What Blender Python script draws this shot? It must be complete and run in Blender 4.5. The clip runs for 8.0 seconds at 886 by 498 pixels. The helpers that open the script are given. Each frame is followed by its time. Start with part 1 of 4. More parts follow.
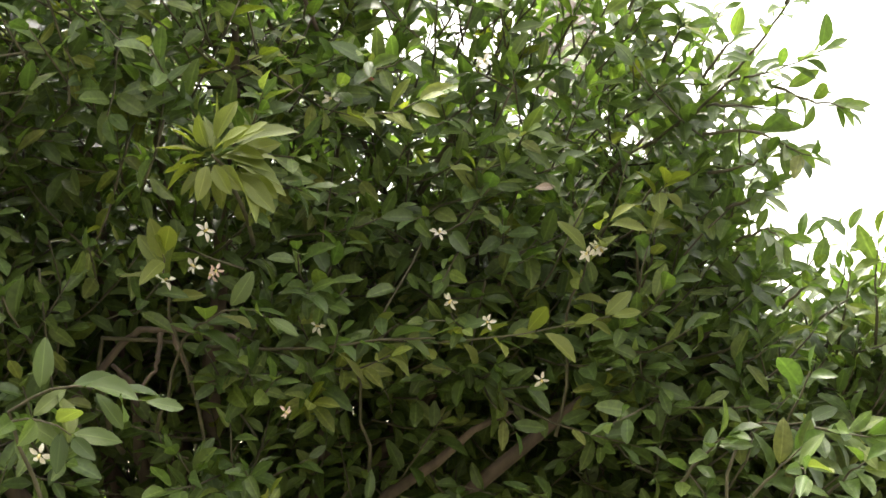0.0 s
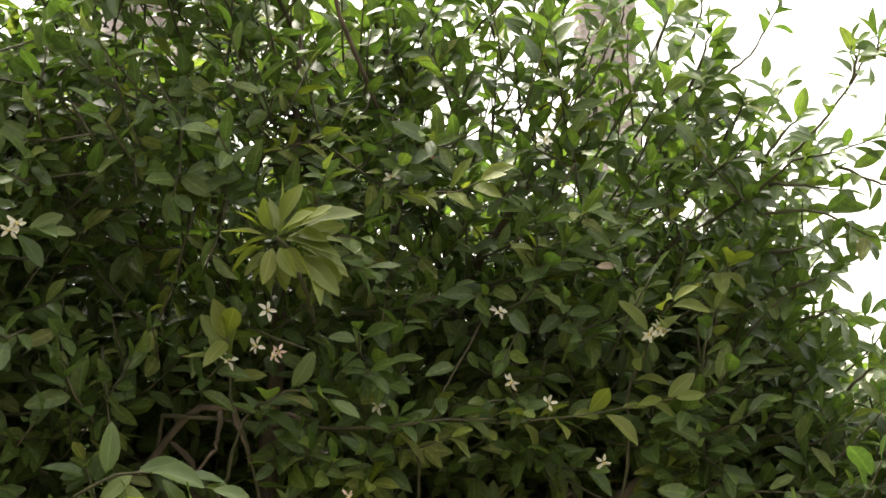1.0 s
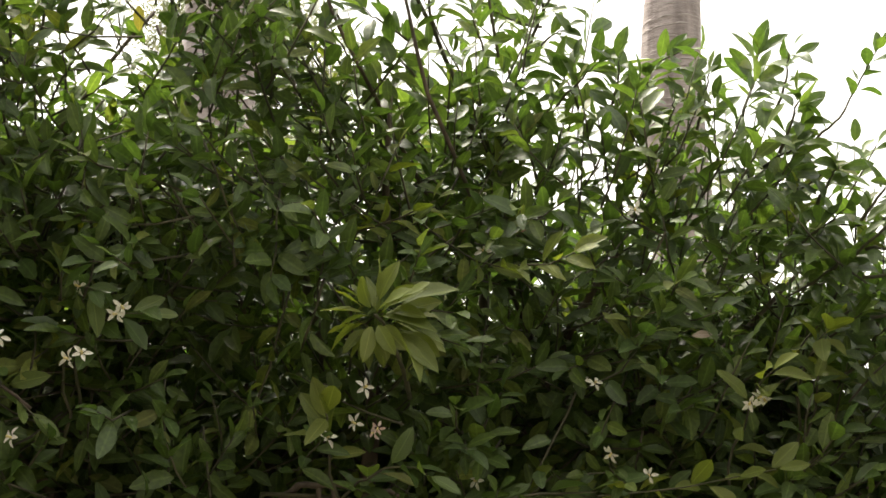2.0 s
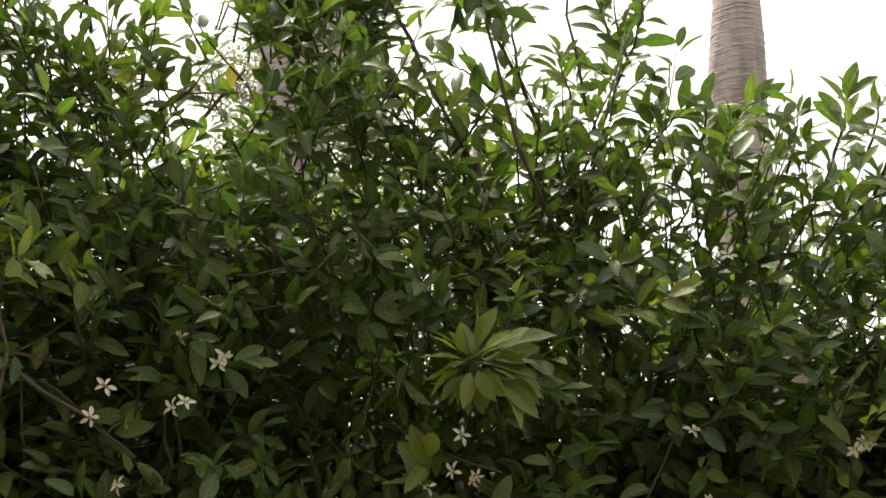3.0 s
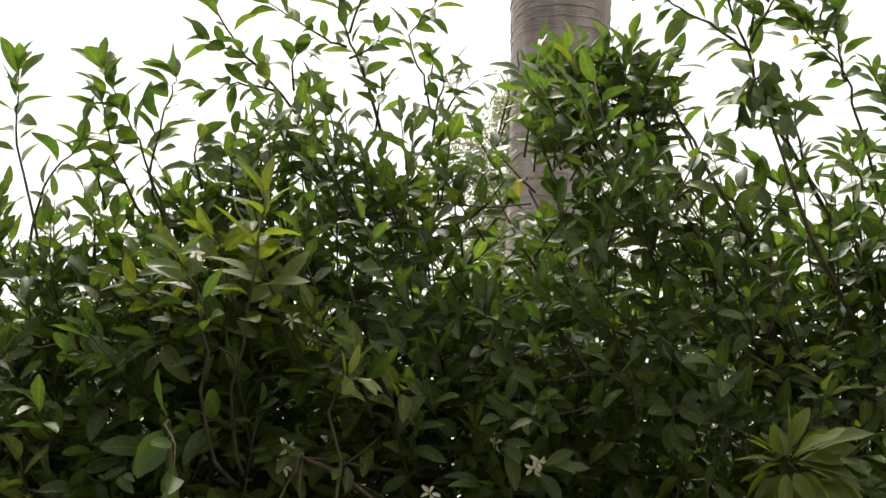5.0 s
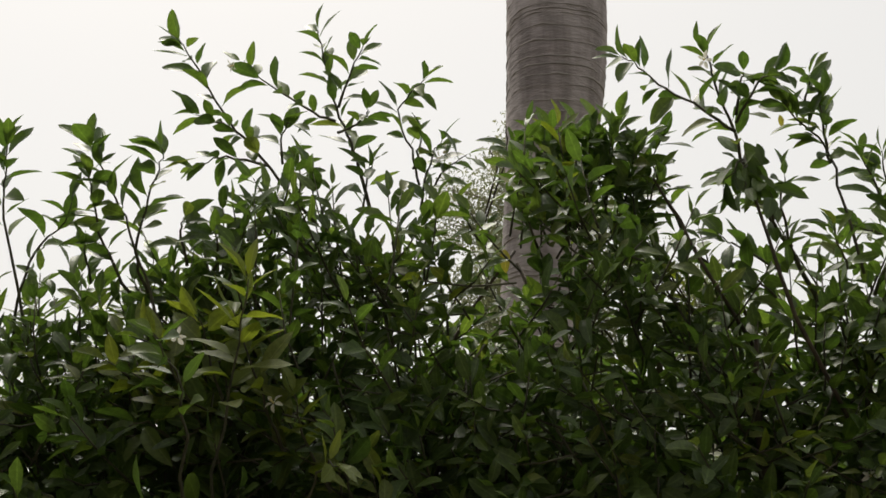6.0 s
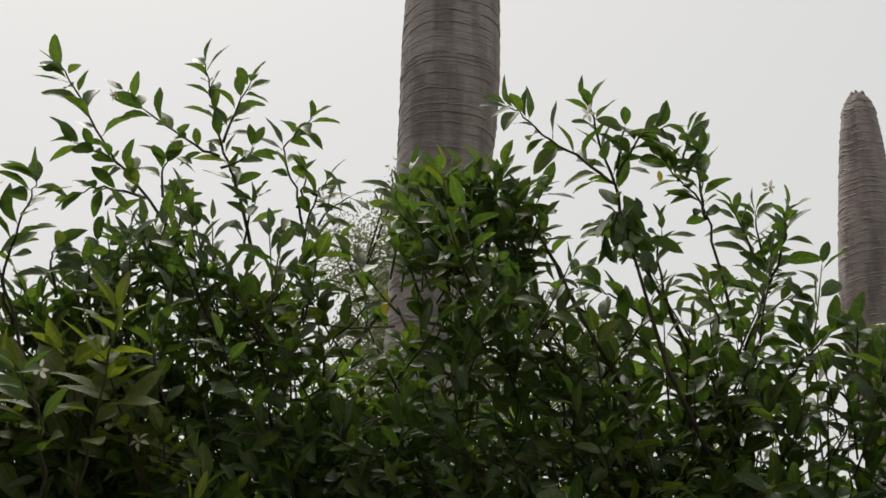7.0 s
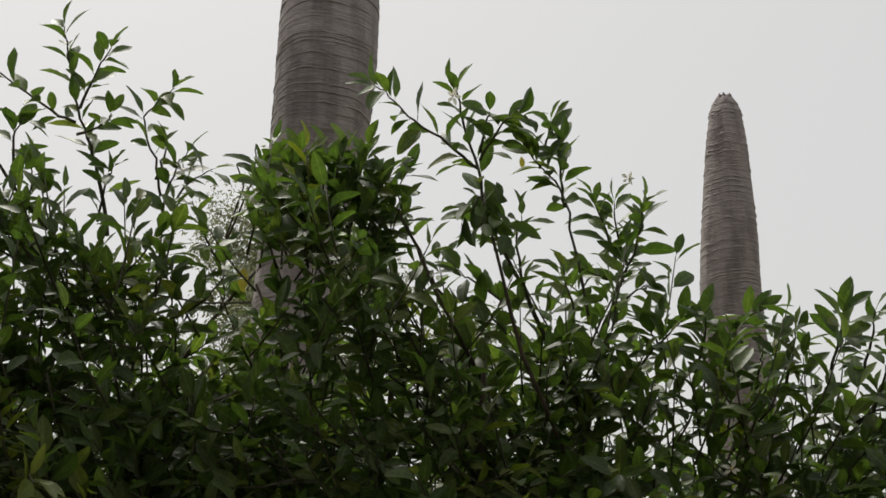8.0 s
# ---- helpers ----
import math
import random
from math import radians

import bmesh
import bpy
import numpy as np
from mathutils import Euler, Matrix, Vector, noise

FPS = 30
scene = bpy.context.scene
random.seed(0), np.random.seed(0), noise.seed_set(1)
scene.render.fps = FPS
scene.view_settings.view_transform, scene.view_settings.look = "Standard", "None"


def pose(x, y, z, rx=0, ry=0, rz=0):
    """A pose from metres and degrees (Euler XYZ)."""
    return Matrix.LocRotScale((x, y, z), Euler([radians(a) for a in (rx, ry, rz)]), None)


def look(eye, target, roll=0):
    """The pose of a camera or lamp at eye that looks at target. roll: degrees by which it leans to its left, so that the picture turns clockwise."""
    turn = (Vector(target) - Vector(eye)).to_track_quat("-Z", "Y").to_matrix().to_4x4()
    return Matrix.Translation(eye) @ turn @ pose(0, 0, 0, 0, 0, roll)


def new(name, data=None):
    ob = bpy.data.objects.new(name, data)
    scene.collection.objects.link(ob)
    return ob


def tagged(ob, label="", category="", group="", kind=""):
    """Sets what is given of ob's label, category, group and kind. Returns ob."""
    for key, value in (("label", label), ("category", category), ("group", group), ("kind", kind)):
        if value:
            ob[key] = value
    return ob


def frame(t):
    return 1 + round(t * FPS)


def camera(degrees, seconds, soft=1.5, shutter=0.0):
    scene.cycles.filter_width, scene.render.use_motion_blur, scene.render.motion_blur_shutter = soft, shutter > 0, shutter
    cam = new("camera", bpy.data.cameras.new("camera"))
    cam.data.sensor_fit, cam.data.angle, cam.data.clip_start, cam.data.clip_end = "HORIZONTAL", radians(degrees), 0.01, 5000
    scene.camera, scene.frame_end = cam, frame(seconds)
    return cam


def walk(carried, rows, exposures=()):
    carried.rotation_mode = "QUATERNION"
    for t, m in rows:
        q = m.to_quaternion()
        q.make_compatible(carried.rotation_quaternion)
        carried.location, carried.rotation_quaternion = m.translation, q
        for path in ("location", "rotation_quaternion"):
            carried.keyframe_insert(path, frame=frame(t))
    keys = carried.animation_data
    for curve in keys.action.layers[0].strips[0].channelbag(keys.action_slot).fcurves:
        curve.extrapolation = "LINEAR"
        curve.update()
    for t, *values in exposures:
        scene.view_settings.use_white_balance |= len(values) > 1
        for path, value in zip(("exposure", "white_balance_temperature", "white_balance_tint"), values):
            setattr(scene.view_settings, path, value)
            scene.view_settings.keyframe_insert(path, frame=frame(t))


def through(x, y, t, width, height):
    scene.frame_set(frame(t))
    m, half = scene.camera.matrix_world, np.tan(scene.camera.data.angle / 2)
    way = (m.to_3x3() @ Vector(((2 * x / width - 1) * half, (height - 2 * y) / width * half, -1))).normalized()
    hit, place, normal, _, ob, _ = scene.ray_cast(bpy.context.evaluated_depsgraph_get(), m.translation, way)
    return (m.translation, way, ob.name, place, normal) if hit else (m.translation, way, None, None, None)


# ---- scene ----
cam = camera(42.0, 8.0, soft=1.6)
# seconds, place, yaw, pitch, lean to the left
PATH = [
    (0.0, 0.0000, 0.0000, 1.5000, 0.000, 3.000, 0.000),
    (0.5, -0.0163, 0.0025, 1.5197, 0.761, 5.380, 0.465),
    (1.0, -0.0345, 0.0005, 1.5432, 1.813, 5.402, 0.397),
    (1.5, -0.0609, -0.0013, 1.5592, 3.389, 7.610, -0.390),
    (1.7, -0.0636, -0.0048, 1.5579, 4.231, 7.755, -0.567),
    (2.8, -0.1100, -0.0178, 1.5432, 7.139, 11.759, -0.714),
    (3.0, -0.1170, -0.0188, 1.5395, 8.144, 11.561, -0.899),
    (3.5, -0.1437, -0.0239, 1.5378, 10.750, 11.011, -0.888),
    (4.0, -0.1689, -0.0488, 1.5394, 14.224, 12.020, -1.190),
    (4.5, -0.1903, -0.0779, 1.5512, 17.551, 13.345, -1.235),
    (4.7, -0.1898, -0.0911, 1.5557, 19.013, 14.293, -1.126),
    (5.8, -0.1615, -0.1021, 1.6175, 20.915, 17.272, -0.594),
    (6.0, -0.1596, -0.1016, 1.6185, 20.081, 17.769, -0.574),
    (6.5, -0.1475, -0.1045, 1.6209, 17.218, 19.657, -0.247),
    (7.0, -0.1499, -0.0893, 1.6175, 14.258, 19.966, -0.241),
    (7.5, -0.1374, -0.0780, 1.6121, 10.967, 19.340, -0.582),
    (8.0, -0.1280, -0.0753, 1.6104, 7.712, 19.241, -0.334),
]
EXPOSURES = [(0.0, 2.8, 6800, 10), (0.5, 2.48, 6850, 10), (1.0, 2.3, 6900, 9), (1.5, 1.98, 6950, 9), (3.0, 1.52, 7000, 9), (3.5, 1.34, 7000, 9), (4.0, 1.44, 7000, 9), (4.5, 1.58, 7000, 9), (4.7, 1.45, 6900, 9), (5.8, 0.27, 6700, 9), (6.0, 0.2, 6700, 9), (6.5, 0.06, 6600, 9), (8.0, -0.06, 6550, 9)]
walk(cam, [(t, pose(x, y, z, 90 + pitch, 0, yaw) @ pose(0, 0, 0, 0, 0, lean)) for t, x, y, z, yaw, pitch, lean in PATH], EXPOSURES)

# ---- sky and sun: bright haze ----
SUN_UP, SUN_ROUND = 64, 318
world = bpy.data.worlds.new("hazy_sky")
scene.world = world
world.use_nodes = True
wn, wl = world.node_tree.nodes, world.node_tree.links
wn.clear()
sky = wn.new("ShaderNodeTexSky")
sky.sky_type, sky.sun_disc = "NISHITA", False
sky.sun_elevation, sky.sun_rotation = radians(SUN_UP), radians(SUN_ROUND)
sky.dust_density, sky.air_density = 6.0, 1.0
b1, b2, add, out = wn.new("ShaderNodeBackground"), wn.new("ShaderNodeBackground"), wn.new("ShaderNodeAddShader"), wn.new("ShaderNodeOutputWorld")
b1.inputs["Strength"].default_value = 0.03
b2.inputs["Color"].default_value = (1.0, 0.98, 0.935, 1)
b2.inputs["Strength"].default_value = 0.62
wl.new(sky.outputs[0], b1.inputs["Color"])
wl.new(b1.outputs[0], add.inputs[0])
wl.new(b2.outputs[0], add.inputs[1])
wl.new(add.outputs[0], out.inputs["Surface"])
sun = new("sun", bpy.data.lights.new("sun", "SUN"))
sun.data.energy, sun.data.angle, sun.data.color = 3.4, radians(20), (1.0, 0.96, 0.9)
a = radians(SUN_ROUND)
sun.matrix_world = look((0, 0, 20), Vector((0, 0, 20)) - Vector((math.sin(a) * math.cos(radians(SUN_UP)), math.cos(a) * math.cos(radians(SUN_UP)), math.sin(radians(SUN_UP)))))


# ---- materials ----
def material(name):
    m = bpy.data.materials.new(name)
    m.use_nodes = True
    n, l = m.node_tree.nodes, m.node_tree.links
    return m, n, l, n["Principled BSDF"], n["Material Output"]


def ramp(n, l, fac, stops):
    r = n.new("ShaderNodeValToRGB")
    while len(r.color_ramp.elements) < len(stops):
        r.color_ramp.elements.new(0.5)
    for e, (p, c) in zip(r.color_ramp.elements, stops):
        e.position, e.color = p, (*c, 1)
    l.new(fac, r.inputs[0])
    return r.outputs[0]


def noise_tex(n, l, scale, detail=4, kind="Object", stretch=(1, 1, 1)):
    co, mp, t = n.new("ShaderNodeTexCoord"), n.new("ShaderNodeMapping"), n.new("ShaderNodeTexNoise")
    mp.inputs["Scale"].default_value = stretch
    t.inputs["Scale"].default_value, t.inputs["Detail"].default_value = scale, detail
    l.new(co.outputs[kind], mp.inputs[0])
    l.new(mp.outputs[0], t.inputs[0])
    return t.outputs[0]


def mix(n, l, kind, fac, a, b):
    m = n.new("ShaderNodeMix")
    m.data_type, m.blend_type = "RGBA", kind
    for sock, v in ((0, fac), (6, a), (7, b)):
        if isinstance(v, (int, float)):
            m.inputs[sock].default_value = v
        elif isinstance(v, tuple):
            m.inputs[sock].default_value = (*v, 1)
        else:
            l.new(v, m.inputs[sock])
    return m.outputs[2]


def leaf_material(name, stops, rough=0.42, through=0.32, glow=(1.25, 1.35, 0.5)):
    """Leaf blade: each leaf its own tone, fine mottling, light passing through."""
    m, n, l, p, o = material(name)
    geo, inf, sm = n.new("ShaderNodeNewGeometry"), n.new("ShaderNodeObjectInfo"), n.new("ShaderNodeMath")
    sm.operation = "ADD"
    l.new(geo.outputs["Random Per Island"], sm.inputs[0])
    l.new(inf.outputs["Random"], sm.inputs[1])
    fr = n.new("ShaderNodeMath")
    fr.operation = "FRACT"
    l.new(sm.outputs[0], fr.inputs[0])
    col = ramp(n, l, fr.outputs[0], stops)
    mott = ramp(n, l, noise_tex(n, l, 160, 3), [(0.3, (0.72, 0.72, 0.72)), (0.7, (1.12, 1.12, 1.05))])
    col = mix(n, l, "MULTIPLY", 1.0, col, mott)
    at = n.new("ShaderNodeAttribute")
    at.attribute_name = "vein"
    col = mix(n, l, "MULTIPLY", 1.0, col, ramp(n, l, at.outputs["Fac"], [(0.8, (1, 1, 1)), (0.97, (1.5, 1.45, 1.6))]))
    l.new(col, p.inputs["Base Color"])
    p.inputs["Roughness"].default_value = rough
    p.inputs["Specular IOR Level"].default_value = 0.42
    bump = n.new("ShaderNodeBump")
    bump.inputs["Strength"].default_value, bump.inputs["Distance"].default_value = 0.25, 0.002
    l.new(noise_tex(n, l, 320, 2), bump.inputs["Height"])
    l.new(bump.outputs[0], p.inputs["Normal"])
    tr, ms = n.new("ShaderNodeBsdfTranslucent"), n.new("ShaderNodeMixShader")
    l.new(mix(n, l, "MULTIPLY", 1.0, col, glow), tr.inputs["Color"])
    ms.inputs[0].default_value = through
    l.new(p.outputs[0], ms.inputs[1])
    l.new(tr.outputs[0], ms.inputs[2])
    l.new(ms.outputs[0], o.inputs["Surface"])
    return m


def rough_material(name, dark, light, scale, rough=0.85, stretch=(1, 1, 1), bump=0.5, depth=0.01):
    m, n, l, p, o = material(name)
    f = noise_tex(n, l, scale, 8, "Object", stretch)
    col = ramp(n, l, f, [(0.3, dark), (0.7, light)])
    big = ramp(n, l, noise_tex(n, l, scale * 0.17, 3, "Object", stretch), [(0.35, (0.7, 0.7, 0.68)), (0.65, (1.1, 1.08, 1.05))])
    l.new(mix(n, l, "MULTIPLY", 1.0, col, big), p.inputs["Base Color"])
    p.inputs["Roughness"].default_value = rough
    b = n.new("ShaderNodeBump")
    b.inputs["Strength"].default_value, b.inputs["Distance"].default_value = bump, depth
    l.new(f, b.inputs["Height"])
    l.new(b.outputs[0], p.inputs["Normal"])
    return m


M_LEAF = leaf_material("lime_leaf", [(0.0, (0.058, 0.094, 0.031)), (0.4, (0.078, 0.123, 0.037)), (0.8, (0.104, 0.151, 0.043)), (0.96, (0.13, 0.173, 0.049)), (1.0, (0.165, 0.18, 0.06))], 0.43, 0.42, (1.2, 1.4, 0.53))
M_YOUNG = leaf_material("young_lime_leaf", [(0.0, (0.115, 0.15, 0.034)), (0.6, (0.152, 0.188, 0.045)), (1.0, (0.19, 0.222, 0.062))], 0.55, 0.46, (1.35, 1.4, 0.42))
M_YELLOW = leaf_material("yellowed_leaf", [(0.0, (0.42, 0.36, 0.08)), (1.0, (0.5, 0.42, 0.12))], 0.5)
M_DRY = leaf_material("dry_pink_leaf", [(0.0, (0.42, 0.35, 0.31)), (1.0, (0.48, 0.41, 0.37))], 0.7, 0.2, (1, 1, 1))
M_RED = leaf_material("russet_leaf", [(0.0, (0.2, 0.05, 0.03)), (1.0, (0.26, 0.07, 0.05))], 0.6, 0.2, (1, 1, 1))
M_PETAL = leaf_material("white_petal", [(0.0, (0.72, 0.7, 0.62)), (1.0, (0.82, 0.81, 0.75))], 0.5, 0.3, (1, 1, 1))
M_BLUSH = leaf_material("blush_petal", [(0.0, (0.75, 0.55, 0.55)), (1.0, (0.82, 0.7, 0.68))], 0.5, 0.3, (1, 1, 1))
M_STAMEN = leaf_material("stamen", [(0.0, (0.7, 0.6, 0.25)), (1.0, (0.75, 0.65, 0.35))], 0.6, 0.2, (1, 1, 1))
# distance haze is put into the colour: leaves paler than the tree's own green
M_FAR = leaf_material("haze_paled_far_leaf", [(0.0, (0.16, 0.19, 0.11)), (0.6, (0.23, 0.25, 0.16)), (1.0, (0.31, 0.32, 0.22))], 0.6, 0.35, (1.1, 1.1, 0.7))
M_TWIG = rough_material("green_twig", (0.042, 0.043, 0.025), (0.1, 0.092, 0.055), 60)
M_BARK = rough_material("lime_bark", (0.055, 0.042, 0.033), (0.14, 0.108, 0.085), 45, stretch=(1, 1, 0.25))
M_SOIL = rough_material("grassy_ground", (0.05, 0.055, 0.028), (0.13, 0.118, 0.07), 9)
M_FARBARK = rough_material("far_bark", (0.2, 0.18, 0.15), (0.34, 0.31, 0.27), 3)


def palm_material(name, tint):
    """Grey ringed trunk: pale scar lines, dark weather streaks and lichen blots."""
    m, n, l, p, o = material(name)
    base = ramp(n, l, noise_tex(n, l, 6, 6, "Object", (1, 1, 7)), [(0.3, tuple(0.78 * c for c in tint)), (0.7, tint)])
    streak = ramp(n, l, noise_tex(n, l, 11, 6, "Object", (1, 1, 0.22)), [(0.34, (0.6, 0.57, 0.57)), (0.56, (1.05, 1.04, 1.04))])
    fine = ramp(n, l, noise_tex(n, l, 14, 6, "Object", (1, 1, 6)), [(0.35, (0.72, 0.7, 0.68)), (0.65, (1.15, 1.13, 1.1))])
    col = mix(n, l, "MULTIPLY", 0.4, mix(n, l, "MULTIPLY", 1.0, base, streak), fine)
    l.new(col, p.inputs["Base Color"])
    p.inputs["Roughness"].default_value = 0.88
    b = n.new("ShaderNodeBump")
    b.inputs["Strength"].default_value, b.inputs["Distance"].default_value = 0.5, 0.012
    l.new(noise_tex(n, l, 30, 8, "Object", (1, 1, 3)), b.inputs["Height"])
    l.new(b.outputs[0], p.inputs["Normal"])
    return m


M_PALM, M_DEAD = palm_material("palm_trunk", (0.335, 0.3, 0.298)), palm_material("dead_palm_trunk", (0.285, 0.248, 0.24))
M_SCAR = rough_material("palm_scar", (0.24, 0.213, 0.208), (0.36, 0.325, 0.318), 14)


# ---- mesh helpers ----
def put(name, verts, faces, mat, parent=None, label="", smooth=True):
    me = bpy.data.meshes.new(name)
    me.from_pydata([tuple(v) for v in verts], [], faces)
    me.materials.append(mat)
    if smooth:
        me.shade_smooth()
    ob = new(name, me)
    ob.parent = parent
    if label:
        ob["label"] = label
    return ob


def tube(points, radii, sides=6, wobble=0.0, rng=None):
    """Verts and faces of a closed, tapered tube along points."""
    pts = [Vector(p) for p in points]
    verts, faces = [], []
    side = None
    for i, p in enumerate(pts):
        d = (pts[min(i + 1, len(pts) - 1)] - pts[max(i - 1, 0)]).normalized()
        if side is None:
            side = d.orthogonal().normalized()
        side = (side - d * side.dot(d)).normalized()
        up = d.cross(side)
        for k in range(sides):
            q = 2 * math.pi * k / sides
            r = radii[i] * (1 + (rng.uniform(-wobble, wobble) if rng else 0))
            verts.append(p + (side * math.cos(q) + up * math.sin(q)) * r)
    for i in range(len(pts) - 1):
        for k in range(sides):
            a0, a1 = i * sides + k, i * sides + (k + 1) % sides
            faces.append((a0, a1, a1 + sides, a0 + sides))
    faces.append(tuple(range(sides))[::-1])
    faces.append(tuple(range((len(pts) - 1) * sides, len(pts) * sides)))
    return verts, faces


def bend(a, b, sag, steps, rng, jitter=0.0):
    """Points from a to b, bowed by the vector sag."""
    a, b, sag = Vector(a), Vector(b), Vector(sag)
    out_ = []
    for i in range(steps + 1):
        s = i / steps
        q = a.lerp(b, s) + sag * (4 * s * (1 - s))
        if 0 < i < steps:
            q += Vector([rng.uniform(-jitter, jitter) for _ in range(3)])
        out_.append(q)
    return out_


def blade(wide, fold, droop, twist, across):
    """A leaf 1 long along x, normal z: stalk, broad middle, drawn-out tip."""
    st = [(0.11, 0.03), (0.2, 0.45), (0.38, 0.9), (0.56, 1.0), (0.76, 0.8), (0.91, 0.42)]
    if across == 3:
        st = [(0.1, 0.06), (0.24, 0.7), (0.48, 1.0), (0.73, 0.83), (0.91, 0.4)]
    verts, faces = [(0, 0, 0)], []
    half = (across - 1) // 2
    for s, w in st:
        for k in range(across):
            v = (k - half) / half
            y = v * w * wide
            z = fold * abs(y) + 0.02 * math.sin(9 * s + 2 * v) * abs(v) - droop * s * s + twist * s * y
            verts.append((s, y, z))
    verts.append((1, 0.0, -droop))
    last = len(verts) - 1
    for k in range(across - 1):
        faces.append((0, 1 + k + 1, 1 + k)[::-1])
        for i in range(len(st) - 1):
            q = 1 + i * across + k
            faces.append((q, q + across, q + across + 1, q + 1)[::-1])
        q = 1 + (len(st) - 1) * across + k
        faces.append((q, last, q + 1)[::-1])
    return verts, faces


VARIANTS = [(0.185, 0.3, 0.12, 0.3), (0.195, 0.45, 0.24, -0.4), (0.165, 0.25, 0.04, 0.5), (0.21, 0.5, 0.18, 0.0), (0.18, 0.6, 0.32, 0.4), (0.2, 0.2, 0.2, -0.3)]
COARSE, FINE = [blade(*v, 3) for v in VARIANTS], [blade(*v, 5) for v in VARIANTS]


def set_vein(me, values):
    me.attributes.new("vein", "FLOAT", "POINT").data.foreach_set("value", values)


def ribs(verts):
    return [1.0 if abs(v[1]) < 1e-6 and 0.05 < v[0] else 0.0 for v in verts]


def leaf_mesh(name, mat):
    made = []
    for v in VARIANTS:
        me = bpy.data.meshes.new(name)
        verts, faces = blade(*v, 5)
        me.from_pydata(verts, [], faces)
        me.materials.append(mat)
        me.shade_smooth()
        set_vein(me, ribs(verts))
        made.append(me)
    return made


LEAF, YOUNG = leaf_mesh("leaf", M_LEAF), leaf_mesh("leaf", M_YOUNG)
YELLOW, DRY, RED = leaf_mesh("leaf", M_YELLOW), leaf_mesh("leaf", M_DRY), leaf_mesh("leaf", M_RED)


def leaf_frame(origin, way, normal, size):
    x = Vector(way).normalized()
    z = Vector(normal)
    z = (z - x * z.dot(x)).normalized()
    y = z.cross(x)
    return Matrix(((x.x * size, y.x * size, z.x * size, origin[0]), (x.y * size, y.y * size, z.y * size, origin[1]), (x.z * size, y.z * size, z.z * size, origin[2]), (0, 0, 0, 1)))


def joined_leaves(name, frames, mat, parent, label="", shapes=None):
    """Many leaves as one mesh, from a list of their frames."""
    allv, allf, veins, at = [], [], [], 0
    by = {}
    for i, f in enumerate(frames):
        by.setdefault(i % len(shapes or COARSE), []).append(f)
    for k, fs in by.items():
        verts, faces = (shapes or COARSE)[k]
        v = np.array([(*q, 1.0) for q in verts])
        ms = np.array([[list(r) for r in f] for f in fs])
        w = np.einsum("nij,vj->nvi", ms, v)[..., :3]
        allv.append(w.reshape(-1, 3))
        veins += ribs(verts) * len(fs)
        for i in range(len(fs)):
            o_ = at + i * len(verts)
            allf.extend([tuple(q + o_ for q in fc) for fc in faces])
        at += len(fs) * len(verts)
    ob = put(name, np.concatenate(allv).tolist(), allf, mat, parent, label)
    set_vein(ob.data, veins)
    return ob


def leaf_rows(stem, count, rng, size, spread=55, first=0.2, lift=0.8, tip=True):
    """Frames of the leaves set spirally along a stem."""
    made = []
    turn = rng.uniform(0, 360)
    n = len(stem) - 1
    for i in range(count):
        s = first + (1 - first) * (i + 0.5) / count
        k = min(int(s * n), n - 1)
        p = stem[k].lerp(stem[k + 1], s * n - k)
        d = (stem[k + 1] - stem[k]).normalized()
        turn += 137.5 + rng.uniform(-25, 25)
        side = d.orthogonal().normalized()
        side.rotate(Matrix.Rotation(radians(turn), 3, d))
        ang = radians(spread * (1.1 - 0.45 * s) + rng.uniform(-14, 14))
        way = d * math.cos(ang) + side * math.sin(ang)
        way.z = way.z * 0.85 + rng.uniform(-0.16, 0.12)
        normal = Vector((rng.gauss(0, 0.5), rng.gauss(-0.35, 0.45), 0.65)) * lift + d * 0.45
        made.append(leaf_frame(p, way, normal, size * rng.uniform(0.72, 1.15) * (1 - 0.25 * max(0, s - 0.75) * 4 * 0.6)))
    if tip:
        d = (stem[-1] - stem[-2]).normalized()
        made.append(leaf_frame(stem[-1], d + Vector((rng.uniform(-.3, .3), rng.uniform(-.3, .3), 0)), Vector((rng.uniform(-1, 1), -0.5, 0.6)), size * 0.75))
    return made


# ---- ground ----
rng = random.Random(4)
gv, gf = [], []
N = 40
for i in range(N + 1):
    for j in range(N + 1):
        x, y = ((2 * i / N - 1) ** 3) * 900, ((2 * j / N - 1) ** 3) * 900
        gv.append((x, y, 0.05 * noise.noise(Vector((x * 0.4, y * 0.4, 0)))))
for i in range(N):
    for j in range(N):
        q = i * (N + 1) + j
        gf.append((q, q + N + 1, q + N + 2, q + 1))
ground = tagged(put("ground", gv, gf, M_SOIL), "dry grassy ground under the trees", "ground", "", "structure")


# unseen plain wall added behind the camera to hold skylight off the foliage front
wv, wf = [], []
for x, y, z in [(x, y, z) for z in (0, 6.4) for x, y in ((-14, -2.8), (14, -2.8), (14, -3.05), (-14, -3.05))]:
    wv.append((x, y, z))
wf = [(0, 1, 5, 4), (1, 2, 6, 5), (2, 3, 7, 6), (3, 0, 4, 7), (4, 5, 6, 7), (3, 2, 1, 0)]
tagged(put("light_block_wall", wv, wf, rough_material("block_wall_render", (0.12, 0.11, 0.095), (0.24, 0.225, 0.2), 2.5), smooth=False), "plain weathered wall added unseen behind the camera to cut front light", "wall", "", "structure")

